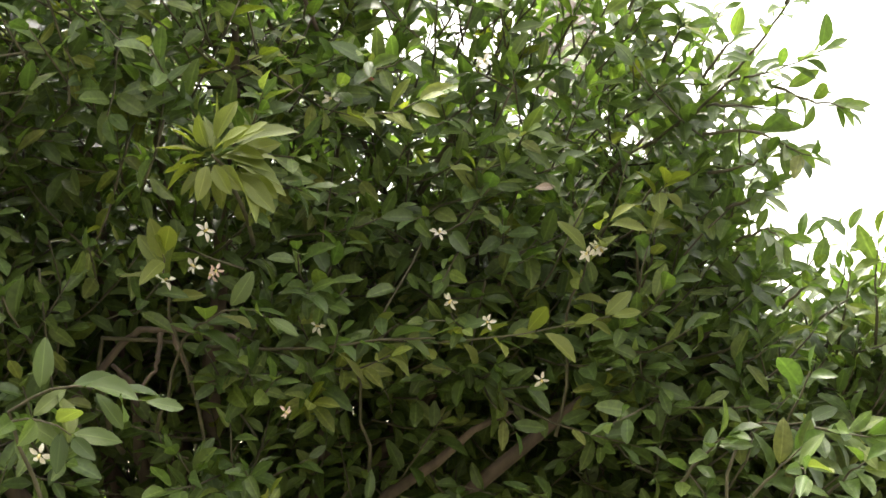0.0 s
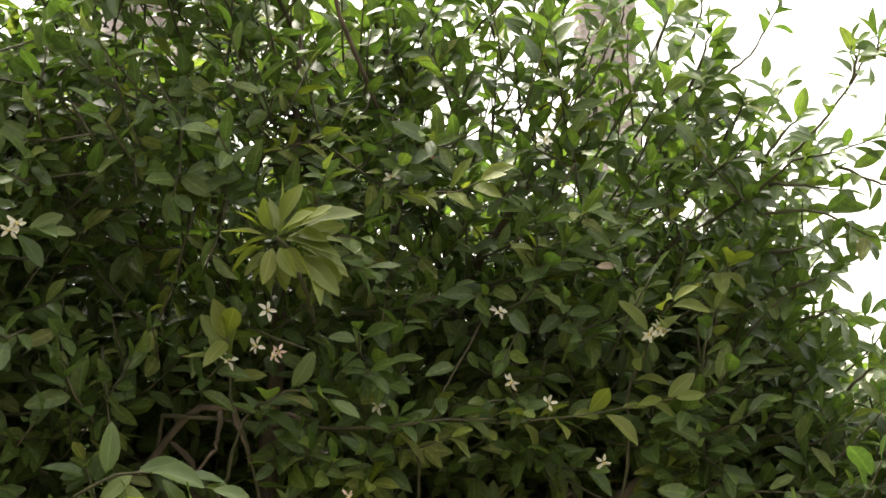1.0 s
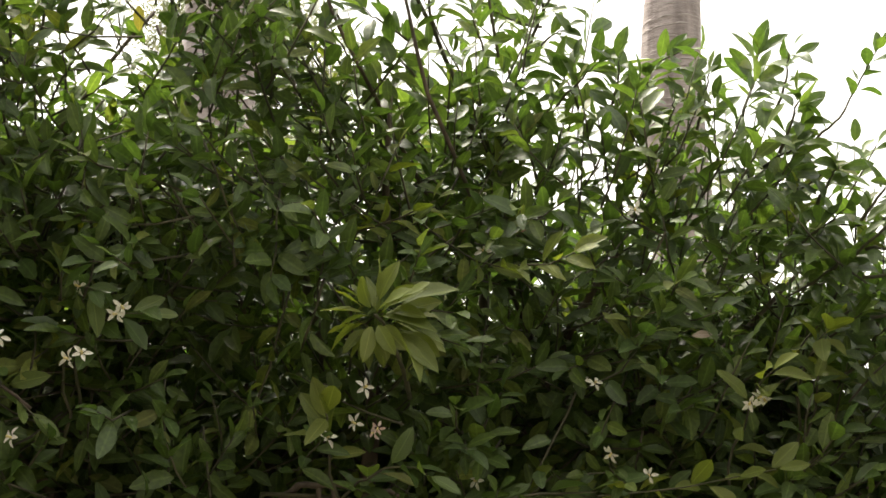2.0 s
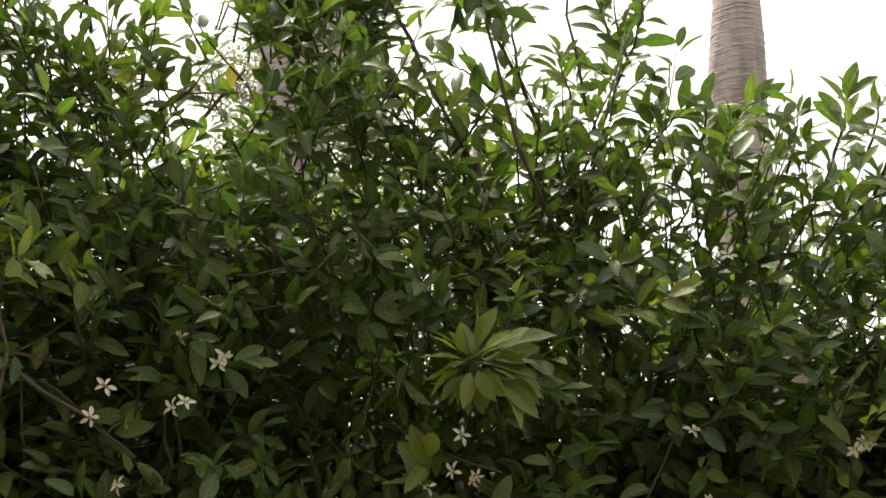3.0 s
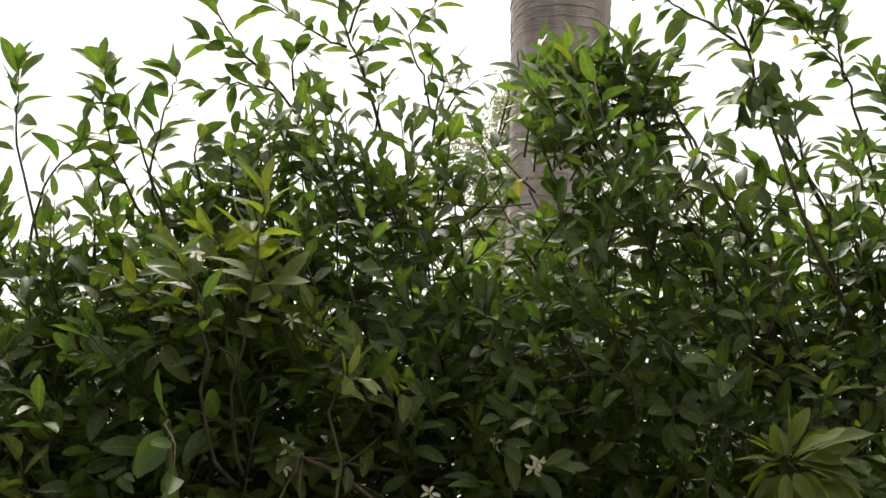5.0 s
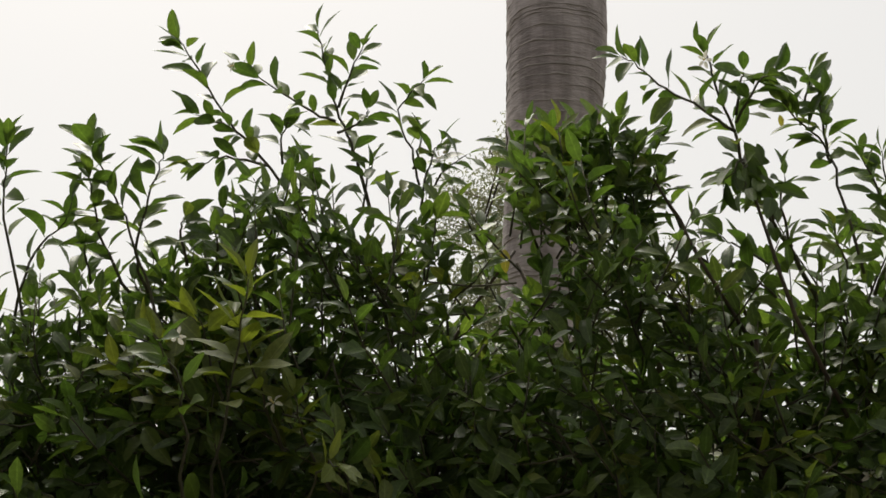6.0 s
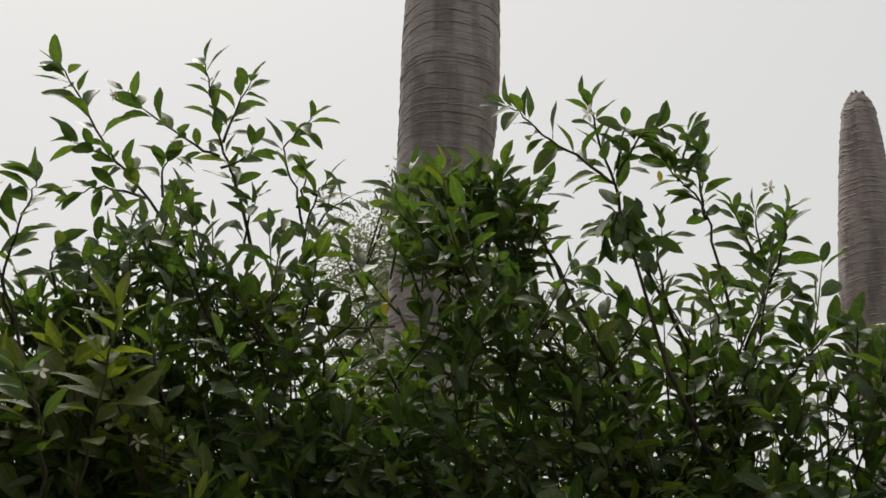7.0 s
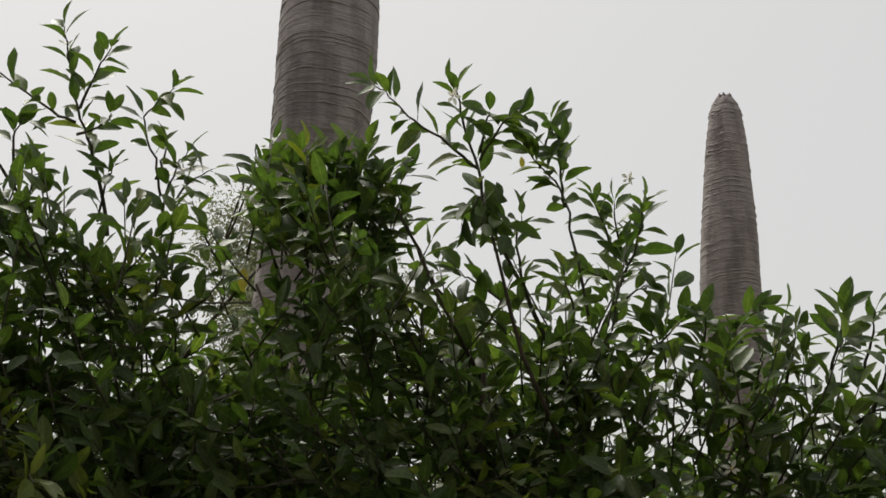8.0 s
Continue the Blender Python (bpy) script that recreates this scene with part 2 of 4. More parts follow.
# ---- palms ----
def palm(label, axis, seed, ring, torn, bark):
    """A ringed palm trunk. axis: (x, y, z, radius) from the ground up."""
    r_ = random.Random(seed)
    root = tagged(new("palm_tree"), label, "palm tree", "palm trunks")
    zs = np.array([q[2] for q in axis])
    x_, y_, rr = (np.array([q[k] for q in axis]) for k in (0, 1, 3))

    def smooth(v, z):
        return float(np.mean([np.interp(z + d, zs, v) for d in (-0.16, -0.08, 0, 0.08, 0.16)])) if z < zs[-1] - 0.2 else float(np.interp(z, zs, v))
    root.location = (x_[0], y_[0], 0)
    verts, faces, sides = [], [], 40
    z = 0.0
    levels = []
    while z < zs[-1]:
        step = ring * r_.uniform(0.55, 1.5)
        amp = r_.uniform(0.3, 1.0)
        for fr, h in ((0.0, -1.0), (0.12, 0.55), (0.3, 0.8), (0.65, 0.25), (0.9, -0.2)):
            levels.append((z + fr * step, h * amp * 0.0015))
        z += step
    levels = [(q, h) for q, h in levels if q < zs[-1]]
    for q, h in levels:
        cx, cy, r0 = smooth(x_, q) - x_[0], smooth(y_, q) - y_[0], smooth(rr, q)
        for k in range(sides):
            w = 2 * math.pi * k / sides
            n1 = noise.noise(Vector((math.cos(w) * 1.3, math.sin(w) * 1.3, q * 0.8 + seed)))
            n2 = noise.noise(Vector((math.cos(w) * 5, math.sin(w) * 5, q * 4 + seed)))
            r1 = r0 * (1 + 0.02 * n1) + h + 0.003 * n2
            verts.append((cx + math.cos(w) * r1, cy + math.sin(w) * r1, q + 0.022 * n1 + 0.006 * n2))
    for i in range(len(levels) - 1):
        for k in range(sides):
            a0, a1 = i * sides + k, i * sides + (k + 1) % sides
            faces.append((a0, a1, a1 + sides, a0 + sides))
    faces.append(tuple(range((len(levels) - 1) * sides, len(levels) * sides)))
    trunk = put("trunk", verts, faces, bark, root)
    # raised leaf scars round the trunk
    z = 2.0
    while z < zs[-1] - 0.12:
        z += ring * r_.uniform(0.3, 1.35)
        cx, cy, r0 = smooth(x_, z) - x_[0], smooth(y_, z) - y_[0], smooth(rr, z)
        high, ph, sv, sf = r_.uniform(0.0025, 0.008), r_.uniform(0, 9), [], []
        for k in range(sides):
            w = 2 * math.pi * k / sides
            n1 = noise.noise(Vector((math.cos(w) * 1.3, math.sin(w) * 1.3, z * 0.8 + seed)))
            n2 = noise.noise(Vector((math.cos(w) * 4, math.sin(w) * 4, ph)))
            rw = r0 * (1 + 0.02 * n1) + 0.002
            h = high * (0.8 + 0.9 * n2)
            zz = z + 0.022 * n1 + 0.008 * n2
            for dr, dz in ((-0.004, -0.6 * h), (0.0006 + 0.0045 * n2, -0.45 * h), (0.0004 + 0.004 * n2, 0.7 * h), (-0.004, 1.8 * h)):
                sv.append((cx + math.cos(w) * (rw + dr), cy + math.sin(w) * (rw + dr), zz + dz))
        for k in range(sides):
            q, p = 4 * k, 4 * ((k + 1) % sides)
            sf += [(q + i, p + i, p + i + 1, q + i + 1) for i in range(3)]
        put("leaf_scar", sv, sf, M_SCAR, trunk)
    # torn fibre ends round the broken top
    for i in range(torn):
        w = 2 * math.pi * i / torn + r_.uniform(-0.2, 0.2)
        rt = rr[-1] * 0.7
        b = Vector((x_[-1] - x_[0] + math.cos(w) * rt, y_[-1] - y_[0] + math.sin(w) * rt, zs[-1] - 0.03))
        t = b + Vector((math.cos(w) * 0.006, math.sin(w) * 0.006, r_.uniform(0.03, 0.06)))
        put("fibre", *tube([b, b.lerp(t, 0.6), t], [0.022, 0.016, 0.004], 5), bark, root)
    return root


palm("tall grey ringed palm trunk swelling above the lime tree", [(-1.62, 5, 0, 0.24), (-1.60, 5, 0.6, 0.19), (-1.58, 5, 2.7, 0.168), (-1.535, 5, 3.25, 0.178), (-1.49, 5, 3.6, 0.20), (-1.43, 5, 4.0, 0.24), (-1.408, 5, 4.3, 0.254), (-1.398, 5, 4.6, 0.257), (-1.385, 5, 4.95, 0.245), (-1.36, 5, 5.6, 0.21), (-1.34, 5, 6.6, 0.15), (-1.33, 5, 7.0, 0.05)], 3, 0.072, 0, M_PALM)
palm("dead grey ringed palm trunk tapering to a broken top", [(0.915, 8, 0, 0.30), (0.905, 8, 0.6, 0.23), (0.885, 8, 3.0, 0.215), (0.845, 8, 3.6, 0.221), (0.842, 8, 4.0, 0.215), (0.857, 8, 4.25, 0.210), (0.874, 8, 4.5, 0.200), (0.898, 8, 4.95, 0.166), (0.915, 8, 5.2, 0.148), (0.925, 8, 5.42, 0.116), (0.930, 8, 5.5, 0.085), (0.932, 8, 5.56, 0.05)], 8, 0.07, 7, M_DEAD)


# ---- far trees ----
def far_tree(label, x, y, height, wide, low, count, seed):
    r_ = random.Random(seed)
    root = tagged(new("tree"), label, "tree", "far trees")
    root.location = (x, y, 0)
    top = Vector((0, 0, height * 0.93))
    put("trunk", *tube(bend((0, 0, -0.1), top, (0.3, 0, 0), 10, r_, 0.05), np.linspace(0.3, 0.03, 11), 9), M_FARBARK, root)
    frames = []
    for i in range(44):
        f = (i + 0.5) / 44
        z = low + (height - low) * f
        w = 2.4 * i + r_.uniform(-0.4, 0.4)
        reach = wide * r_.uniform(0.5, 1.0) * (1 - f ** 7) ** 0.5
        e = Vector((math.cos(w) * reach, math.sin(w) * reach, z))
        arm = bend((0, 0, z - 0.9), e, (0, 0, 0.2), 6, r_, 0.06)
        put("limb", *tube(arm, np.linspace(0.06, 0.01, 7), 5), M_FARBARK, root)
        for j in range(count):
            s_ = r_.uniform(0.35, 1.0)
            k = min(int(s_ * 6), 5)
            c = arm[k].lerp(arm[k + 1], s_ * 6 - k) + Vector([r_.gauss(0, 0.26) for _ in range(3)])
            for g in range(14):
                q = c + Vector([r_.gauss(0, 0.1) for _ in range(3)])
                frames.append(leaf_frame(q, (r_.uniform(-1, 1), r_.uniform(-1, 1), r_.uniform(-1.4, 0.2)), (r_.uniform(-1, 1), r_.uniform(-1, 1), 1), r_.uniform(0.07, 0.13)))
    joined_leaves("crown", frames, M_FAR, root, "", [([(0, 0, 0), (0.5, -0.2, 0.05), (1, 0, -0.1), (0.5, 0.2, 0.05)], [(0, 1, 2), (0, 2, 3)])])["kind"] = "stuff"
    return root


far_tree("tall feathery tree far behind the palm, paled as if by haze", -6.1, 22, 11.1, 2.7, 4.0, 105, 5)
far_tree("small tree far behind the hedge line, paled as if by haze", -2.9, 23, 8.3, 0.9, 3.0, 30, 6)

# ---- the lime tree ----
TREE = tagged(new("lime_tree"), "bushy lime tree with dark glossy leaves and white blossoms", "tree")
TREE.location = (-0.45, 2.0, 0)
AT = Vector(TREE.location)
rng = random.Random(21)

# top outline of the close foliage by x
TOP_X = [-3.2, -2.4, -1.7, -1.28, -1.08, -0.95, -0.84, -0.76, -0.67, -0.53, -0.43, -0.38, -0.2, -0.1, 0.0, 0.19, 0.3, 0.38, 0.45, 0.5, 0.56, 0.66, 0.95]
TOP_Z = [1.2, 1.8, 1.99, 2.07, 2.13, 2.19, 2.17, 2.16, 2.31, 2.36, 2.27, 2.11, 2.13, 2.15, 2.08, 2.01, 1.97, 1.88, 1.75, 1.64, 1.54, 1.48, 1.35]


def front(x):
    return 1.68 + (0.4 * x if x < 0 else -0.05 * x)


def local(p):
    return Vector(p) - AT


# trunk and limbs
put("trunk", *tube(bend((0, 0, -0.1), (0.05, -0.05, 0.75), (0.03, 0, 0), 6, rng, 0.01), [0.085, 0.07, 0.06, 0.057, 0.055, 0.052, 0.05], 10, 0.06, rng), M_BARK, TREE)
FORK = Vector((0.05, -0.05, 0.7))
limb_tips = []
for i, (x, y, z) in enumerate([(-1.7, 1.9, 1.7), (-1.2, 1.75, 1.95), (-0.9, 2.0, 2.1), (-0.72, 1.82, 2.23), (-0.5, 1.85, 2.2), (-0.3, 1.68, 2.05), (-0.1, 2.0, 2.1), (0.1, 1.95, 1.95), (0.35, 1.95, 1.8), (0.45, 1.75, 1.5), (0.1, 1.7, 1.35), (-0.48, 1.68, 1.42), (-0.9, 1.45, 1.6), (-1.1, 1.5, 1.3), (-0.6, 2.2, 1.9), (0.2, 2.15, 1.75), (-1.35, 1.95, 1.85)]):
    p = local((x, y, z))
    pts = bend(FORK, p, (0, 0.02, 0.10), 9, rng, 0.018)
    put("limb", *tube(pts, np.linspace(0.024, 0.003, 10), 7, 0.08, rng), M_BARK, TREE)
    limb_tips.append(pts)

# close foliage: short shoots through the crown, joined
frames, young_frames, twv, twf = [], [], [], []


def fill_shoot(p, d, count, size, young):
    stem = bend(p - d * 0.4, p + d, (0, 0, -0.01), 3, rng, 0.004)
    tv, tf = tube(stem, [0.0022, 0.002, 0.0017, 0.001], 3)
    o_ = len(twv)
    twv.extend(tv)
    twf.extend([tuple(q + o_ for q in f) for f in tf])
    (young_frames if young else frames).extend(leaf_rows(stem, count, rng, size))


def in_slot(x, y, z):
    """The open slot in the crown towards the tall palm."""
    w = min(max((y - 1.43) / 1.24, 0), 1)
    return math.hypot(x + 0.61 + 0.37 * w, (z - 2.02 - 0.38 * w) * 0.45) < 0.05 + 0.02 * w


def in_hollow(x, y, z):
    """Leafless hollows round the bare forks, and thinly leaved ones beside the rosette and under the low shoots."""
    if math.hypot((x + 0.5) / 0.14, (y - 1.55) / 0.2, (z - 1.62) / 0.12) < 1 or z < 1.37 and -0.25 < x < 0.32 and y < 1.9:
        return rng.random() < 0.72
    return math.hypot((x + 0.43) / 0.13, (y - 1.6) / 0.2, (z - 1.41) / 0.08) < 1 or math.hypot((x + 0.83) / 0.11, (y - 1.28) / 0.16, (z - 1.65) / 0.1) < 1


made = 0
while made < 6300:
    x = rng.uniform(-3.1, 0.95)
    if x < -1.9 and rng.random() < 0.75:
        continue
    u = rng.random() ** 1.15
    # the crown rounds off towards both ends and at the back
    deep = 0.8 * math.sqrt(max(0.02, 1 - ((x + 0.9) / 2.25) ** 2)) + 0.12 * noise.noise(Vector((x * 2.5, 7.7, 0)))
    y = front(x) + 0.04 + 0.5 * max(0, x - 0.62) + 0.35 * max(0, -2.0 - x) + deep * u + 0.10 * noise.noise(Vector((x * 4, 0, made * 0.01)))
    zt = float(np.interp(x, TOP_X, TOP_Z)) - 0.05 * max(0, 0.25 - u) / 0.25 - 0.3 * max(0, u - 0.3)
    zt += 0.10 * noise.noise(Vector((x * 5, y * 5, 3.3)))
    z = rng.uniform(0.72 + 0.55 * abs(u - 0.45) + 0.25 * abs(x + 0.9) ** 2 * 0.4, max(zt, 0.95))
    if z > zt or z < 1.12 and rng.random() < 0.7:
        continue
    if in_slot(x, y, z) and rng.random() < 0.9:
        continue
    lump = noise.noise(Vector((x * 3.6, y * 3.6, z * 3.6)))
    edge = max(0.0, 1 - (zt - z) / 0.3)
    if lump < -0.36 + 0.56 * edge and rng.random() < 0.85:
        continue
    if in_hollow(x, y, z) or -0.15 < x < 0.42 and z > 1.7 and rng.random() < 0.3 or z > 2.08 and -0.74 < x < -0.38 and y > 1.7 and rng.random() < 0.75:
        continue
    made += 1
    outward = Vector((0.35 * (x + 0.45), -0.5 + 0.9 * u, 0)) + Vector([rng.gauss(0, 0.42) for _ in range(3)])
    outward.z += 0.12 + 0.8 * edge
    d = outward.normalized() * rng.uniform(0.07, 0.15)
    fill_shoot(local((x, y, z)), d, rng.randint(6, 9), rng.uniform(0.046, 0.064), rng.random() < 0.05 and u < 0.35)
# thick outer foliage on the far side of the crown
for i in range(450):
    x, u = rng.uniform(-1.9, -0.62), rng.uniform(0.05, 0.8)
    zt = float(np.interp(x, TOP_X, TOP_Z)) - 0.02
    y, z = front(x) + 0.08 + 1.2 * u, rng.uniform(1.5, zt - 0.1 - 0.25 * u)
    if in_slot(x, y, z):
        continue
    fill_shoot(local((x, y, z)), Vector((rng.gauss(0, 0.4), rng.gauss(-0.2, 0.4), rng.gauss(0.5, 0.4))).normalized() * 0.12, 7, rng.uniform(0.055, 0.075), False)
for i in range(55):
    fill_shoot(local((rng.uniform(-0.34, -0.06), rng.uniform(1.8, 2.1), rng.uniform(1.75, 2.06))), Vector((rng.gauss(0, 0.4), rng.gauss(-0.3, 0.3), 0.5)).normalized() * 0.1, 7, rng.uniform(0.05, 0.062), False)
for i in range(130):
    fill_shoot(local((rng.uniform(-1.35, -0.72), rng.uniform(1.75, 2.2), rng.uniform(1.7, 2.08))), Vector((rng.gauss(0, 0.4), rng.gauss(-0.3, 0.3), 0.5)).normalized() * 0.1, 7, rng.uniform(0.05, 0.065), False)
# foliage low on the far side
for i in range(260):
    x = rng.uniform(-0.9, 0.5)
    fill_shoot(local((x, rng.uniform(2.0, 2.35) - 0.25 * max(0, x), rng.uniform(1.35, 1.84 - 0.25 * max(0, x)))), Vector((rng.gauss(0, 0.4), rng.gauss(-0.2, 0.4), 0.4)).normalized() * 0.12, 7, rng.uniform(0.055, 0.07), False)
# far end of the crown behind the near sprays
for i in range(420):
    x = rng.uniform(-2.1, -1.15)
    fill_shoot(local((x, rng.uniform(1.5, 2.1) + 0.15 * (x + 1.15), rng.uniform(1.45, 2.0))), Vector((rng.gauss(0, 0.4), rng.gauss(-0.3, 0.4), 0.5)).normalized() * 0.12, 7, rng.uniform(0.055, 0.07), False)
# longer upright shoots that break through the top
for i in range(60):
    x, u = rng.uniform(-1.2, 0.3), rng.uniform(0.0, 0.5)
    if -0.9 < x < -0.4:
        continue
    z = float(np.interp(x, TOP_X, TOP_Z)) - rng.uniform(-0.03, 0.12)
    fill_shoot(local((x, front(x) + 0.05 + u, z)), Vector((rng.gauss(0, 0.3), rng.gauss(-0.15, 0.25), 1)).normalized() * rng.uniform(0.1, 0.19), rng.randint(7, 10), rng.uniform(0.052, 0.068), False)
# leafy hump before the tall palm
for i in range(8):
    w = rng.uniform(-1, 1)
    x, y = -0.59 + 0.13 * w, rng.uniform(1.64, 1.8)
    z = rng.uniform(2.1, 2.43 - 0.09 * w * w)
    if in_slot(x, y, z) or x < -0.6 and z < 2.25:
        continue
    fill_shoot(local((x, y, z)), Vector((rng.gauss(0.5 * w, 0.3), rng.gauss(-0.35, 0.3), 0.6)).normalized() * rng.uniform(0.06, 0.11), rng.randint(6, 9), rng.uniform(0.05, 0.064), False)
for i in range(34):
    x, y, z = rng.uniform(-0.7, -0.38), rng.uniform(1.62, 1.85), rng.uniform(1.95, 2.24)
    if not in_slot(x, y, z):
        fill_shoot(local((x, y, z)), Vector((rng.gauss(0, 0.4), rng.gauss(-0.35, 0.3), 0.6)).normalized() * rng.uniform(0.07, 0.12), rng.randint(6, 8), rng.uniform(0.05, 0.062), False)
# foliage under the open sprays and at the crown's falling edge
for i in range(45):
    x = rng.uniform(-0.42, 0.3)
    z = rng.uniform(1.75, float(np.interp(x, [-0.42, -0.2, -0.05, 0.05, 0.3], [2.14, 2.1, 2.05, 2.0, 1.95])))
    fill_shoot(local((x, rng.uniform(1.7, 2.05), z)), Vector((rng.gauss(0, 0.4), rng.gauss(-0.3, 0.3), 0.5)).normalized() * rng.uniform(0.07, 0.12), rng.randint(6, 8), rng.uniform(0.05, 0.062), False)
for i in range(60):
    x = rng.uniform(0.25, 0.52)
    z = rng.uniform(1.25, float(np.interp(x, [0.25, 0.35, 0.52], [1.9, 1.62, 1.42])))
    fill_shoot(local((x, rng.uniform(1.66, 1.95), z)), Vector((rng.gauss(0.3, 0.4), rng.gauss(-0.3, 0.3), 0.5)).normalized() * rng.uniform(0.07, 0.12), rng.randint(6, 8), rng.uniform(0.045, 0.06), False)
# leafy shoulder of the near sprays
for i in range(120):
    x = rng.uniform(-1.55, -0.98)
    z = float(np.interp(x, [-1.5, -1.28, -1.18, -1.1, -0.98], [2.1, 2.1, 2.14, 2.2, 2.25])) - 0.26 * rng.random()
    fill_shoot(local((x, front(x) + rng.uniform(0.14, 0.4), z)), Vector((rng.gauss(0, 0.35), rng.gauss(-0.2, 0.3), 0.7)).normalized() * rng.uniform(0.07, 0.12), rng.randint(6, 8), rng.uniform(0.048, 0.06), False)
# older, larger leaves deep inside and at the back of the crown
for i in range(1100):
    x = rng.uniform(-2.3, 0.75)
    u = rng.uniform(0.3, 0.75) * math.sqrt(max(0.1, 1 - ((x + 0.9) / 2.2) ** 2))
    zt = float(np.interp(x, TOP_X, TOP_Z)) - 0.3 - 0.1 * max(0, u - 0.45)
    y, z = front(x) + 1.3 * u, rng.uniform(1.0, max(min(zt, 1.6), 1.05))
    if in_slot(x, y, z):
        continue
    fill_shoot(local((x, y, z)), Vector((rng.gauss(0, 0.5), rng.gauss(0, 0.5), rng.gauss(0.3, 0.5))).normalized() * 0.12, 7, rng.uniform(0.07, 0.095), False)
joined_leaves("foliage", frames, M_LEAF, TREE, "dense dark green leaves")["kind"] = "stuff"
joined_leaves("young_foliage", young_frames, M_YOUNG, TREE, "fresh pale green leaves")["kind"] = "stuff"
put("twig", twv, twf, M_TWIG, TREE)["kind"] = "stuff"

SINGLE = 0


def shoot(base, tip, count, size, young=False, bow=(0, 0, 0.02), thick=0.0024, first=0.08, sides=0, deep=1.0):
    """A long shoot with its leaves and side twigs: single leaves as far as the count of singles allows."""
    global SINGLE
    b, t = local(base), local(tip)
    r_ = random.Random(int(1000 * (base[0] + 3 * tip[2] + 7 * base[2])))
    pts = bend(b, t, bow, 6, r_, 0.005)
    inner = b + Vector((r_.uniform(-0.05, 0.05), r_.uniform(0.0, 0.14), r_.uniform(-0.22, -0.12))) * deep
    line = bend(inner, b, (r_.uniform(-0.02, 0.02), 0, -0.015), 4, r_, 0.006)[:-1] + pts
    n = len(line)
    stem = put("shoot", *tube(line, [thick * (1.25 - 0.95 * i / (n - 1)) for i in range(n)], 6), M_TWIG, TREE)
    rows = leaf_rows(pts, count, r_, size, first=first)
    if SINGLE + len(rows) <= 340:
        SINGLE += len(rows)
        for f in rows:
            ob = new("leaf", r_.choice(YOUNG if young else LEAF))
            ob.parent = stem
            ob.matrix_basis = f
    else:
        joined_leaves("leaves", rows, M_YOUNG if young else M_LEAF, stem)
    for k in range(sides):
        s_ = (k + 0.4) / sides * 0.85
        i = min(int(s_ * 6), 5)
        p = pts[i].lerp(pts[i + 1], s_ * 6 - i)
        d = (pts[i + 1] - pts[i]).normalized()
        w = (d * 0.8 + Vector((r_.uniform(-1, 1), r_.uniform(-0.5, 0.5), r_.uniform(-0.1, 0.6)))).normalized() * r_.uniform(0.08, 0.15) * (1.1 - 0.5 * s_)
        sub = bend(p, p + w, (0, 0, -0.006), 3, r_, 0.003)
        tw = put("side_twig", *tube(sub, [0.0018, 0.0016, 0.0013, 0.0009], 5), M_TWIG, stem)
        joined_leaves("leaves", leaf_rows(sub, r_.randint(4, 6), r_, size * 0.95), M_YOUNG if young else M_LEAF, stem)
    return stem


# bright rosette of young leaves: a short upright tuft with a broad fan hanging to one side
ROSETTE = Vector((-0.288, 1.43, 1.692))
heart = put("shoot", *tube(bend(local(ROSETTE + Vector((0.02, 0.2, -0.1))), local(ROSETTE), (0, 0, 0.02), 5, rng, 0.003), np.linspace(0.004, 0.002, 6), 6), M_TWIG, TREE)
for low, high, many, short, long, out_by in ((65, 150, 8, 0.048, 0.062, 0.02), (-45, 40, 17, 0.052, 0.085, 0.04), (165, 270, 9, 0.045, 0.062, 0.025), (-100, -45, 5, 0.045, 0.06, 0.02)):
    for k in range(many):
        turn = radians(low + (high - low) * (k + rng.uniform(0.2, 0.8)) / many)
        way = Vector((math.cos(turn), rng.uniform(-0.9, 0.25), math.sin(turn)))
        leaf = new("leaf", rng.choice(YOUNG))
        leaf.parent = heart
        leaf.matrix_basis = leaf_frame(local(ROSETTE + way.normalized() * out_by * rng.random() + Vector((0, rng.uniform(-0.02, 0.05), 0))), way, (rng.gauss(-0.1, 0.45), rng.uniform(-0.9, 0.1), 0.8), rng.uniform(short, long))
# near shoots
shoot((-0.48, 1.63, 1.46), (-0.01, 1.62, 1.46), 13, 0.062, False, (0, 0, -0.012), 0.004, 0.45)
shoot((-0.14, 1.69, 1.45), (0.23, 1.60, 1.49), 16, 0.062, True, (0, 0, -0.008))
shoot((-0.37, 1.56, 1.49), (-0.36, 1.48, 1.57), 8, 0.067, True)
shoot((-0.35, 1.56, 1.46), (-0.23, 1.50, 1.49), 9, 0.067)
shoot((-0.49, 1.31, 1.385), (-0.33, 1.27, 1.40), 9, 0.064)
shoot((-0.52, 1.31, 1.35), (-0.40, 1.25, 1.365), 11, 0.058)
shoot((0.18, 1.69, 1.49), (0.23, 1.60, 1.62), 9, 0.062, True)
shoot((0.29, 1.73, 1.59), (0.32, 1.64, 1.68), 9, 0.062, True)
shoot((-0.88, 1.40, 1.69), (-0.71, 1.39, 1.57), 10, 0.062)
shoot((-0.71, 1.47, 1.65), (-0.59, 1.43, 1.70), 9, 0.062)
shoot((-0.70, 1.48, 1.68), (-0.65, 1.41, 1.73), 8, 0.062)
shoot((-0.95, 1.22, 1.86), (-0.89, 1.16, 2.04), 13, 0.073, True)
shoot((-0.96, 1.15, 1.84), (-0.96, 1.06, 1.95), 11, 0.06)
shoot((-1.00, 1.13, 1.75), (-0.95, 1.06, 1.67), 6, 0.073)
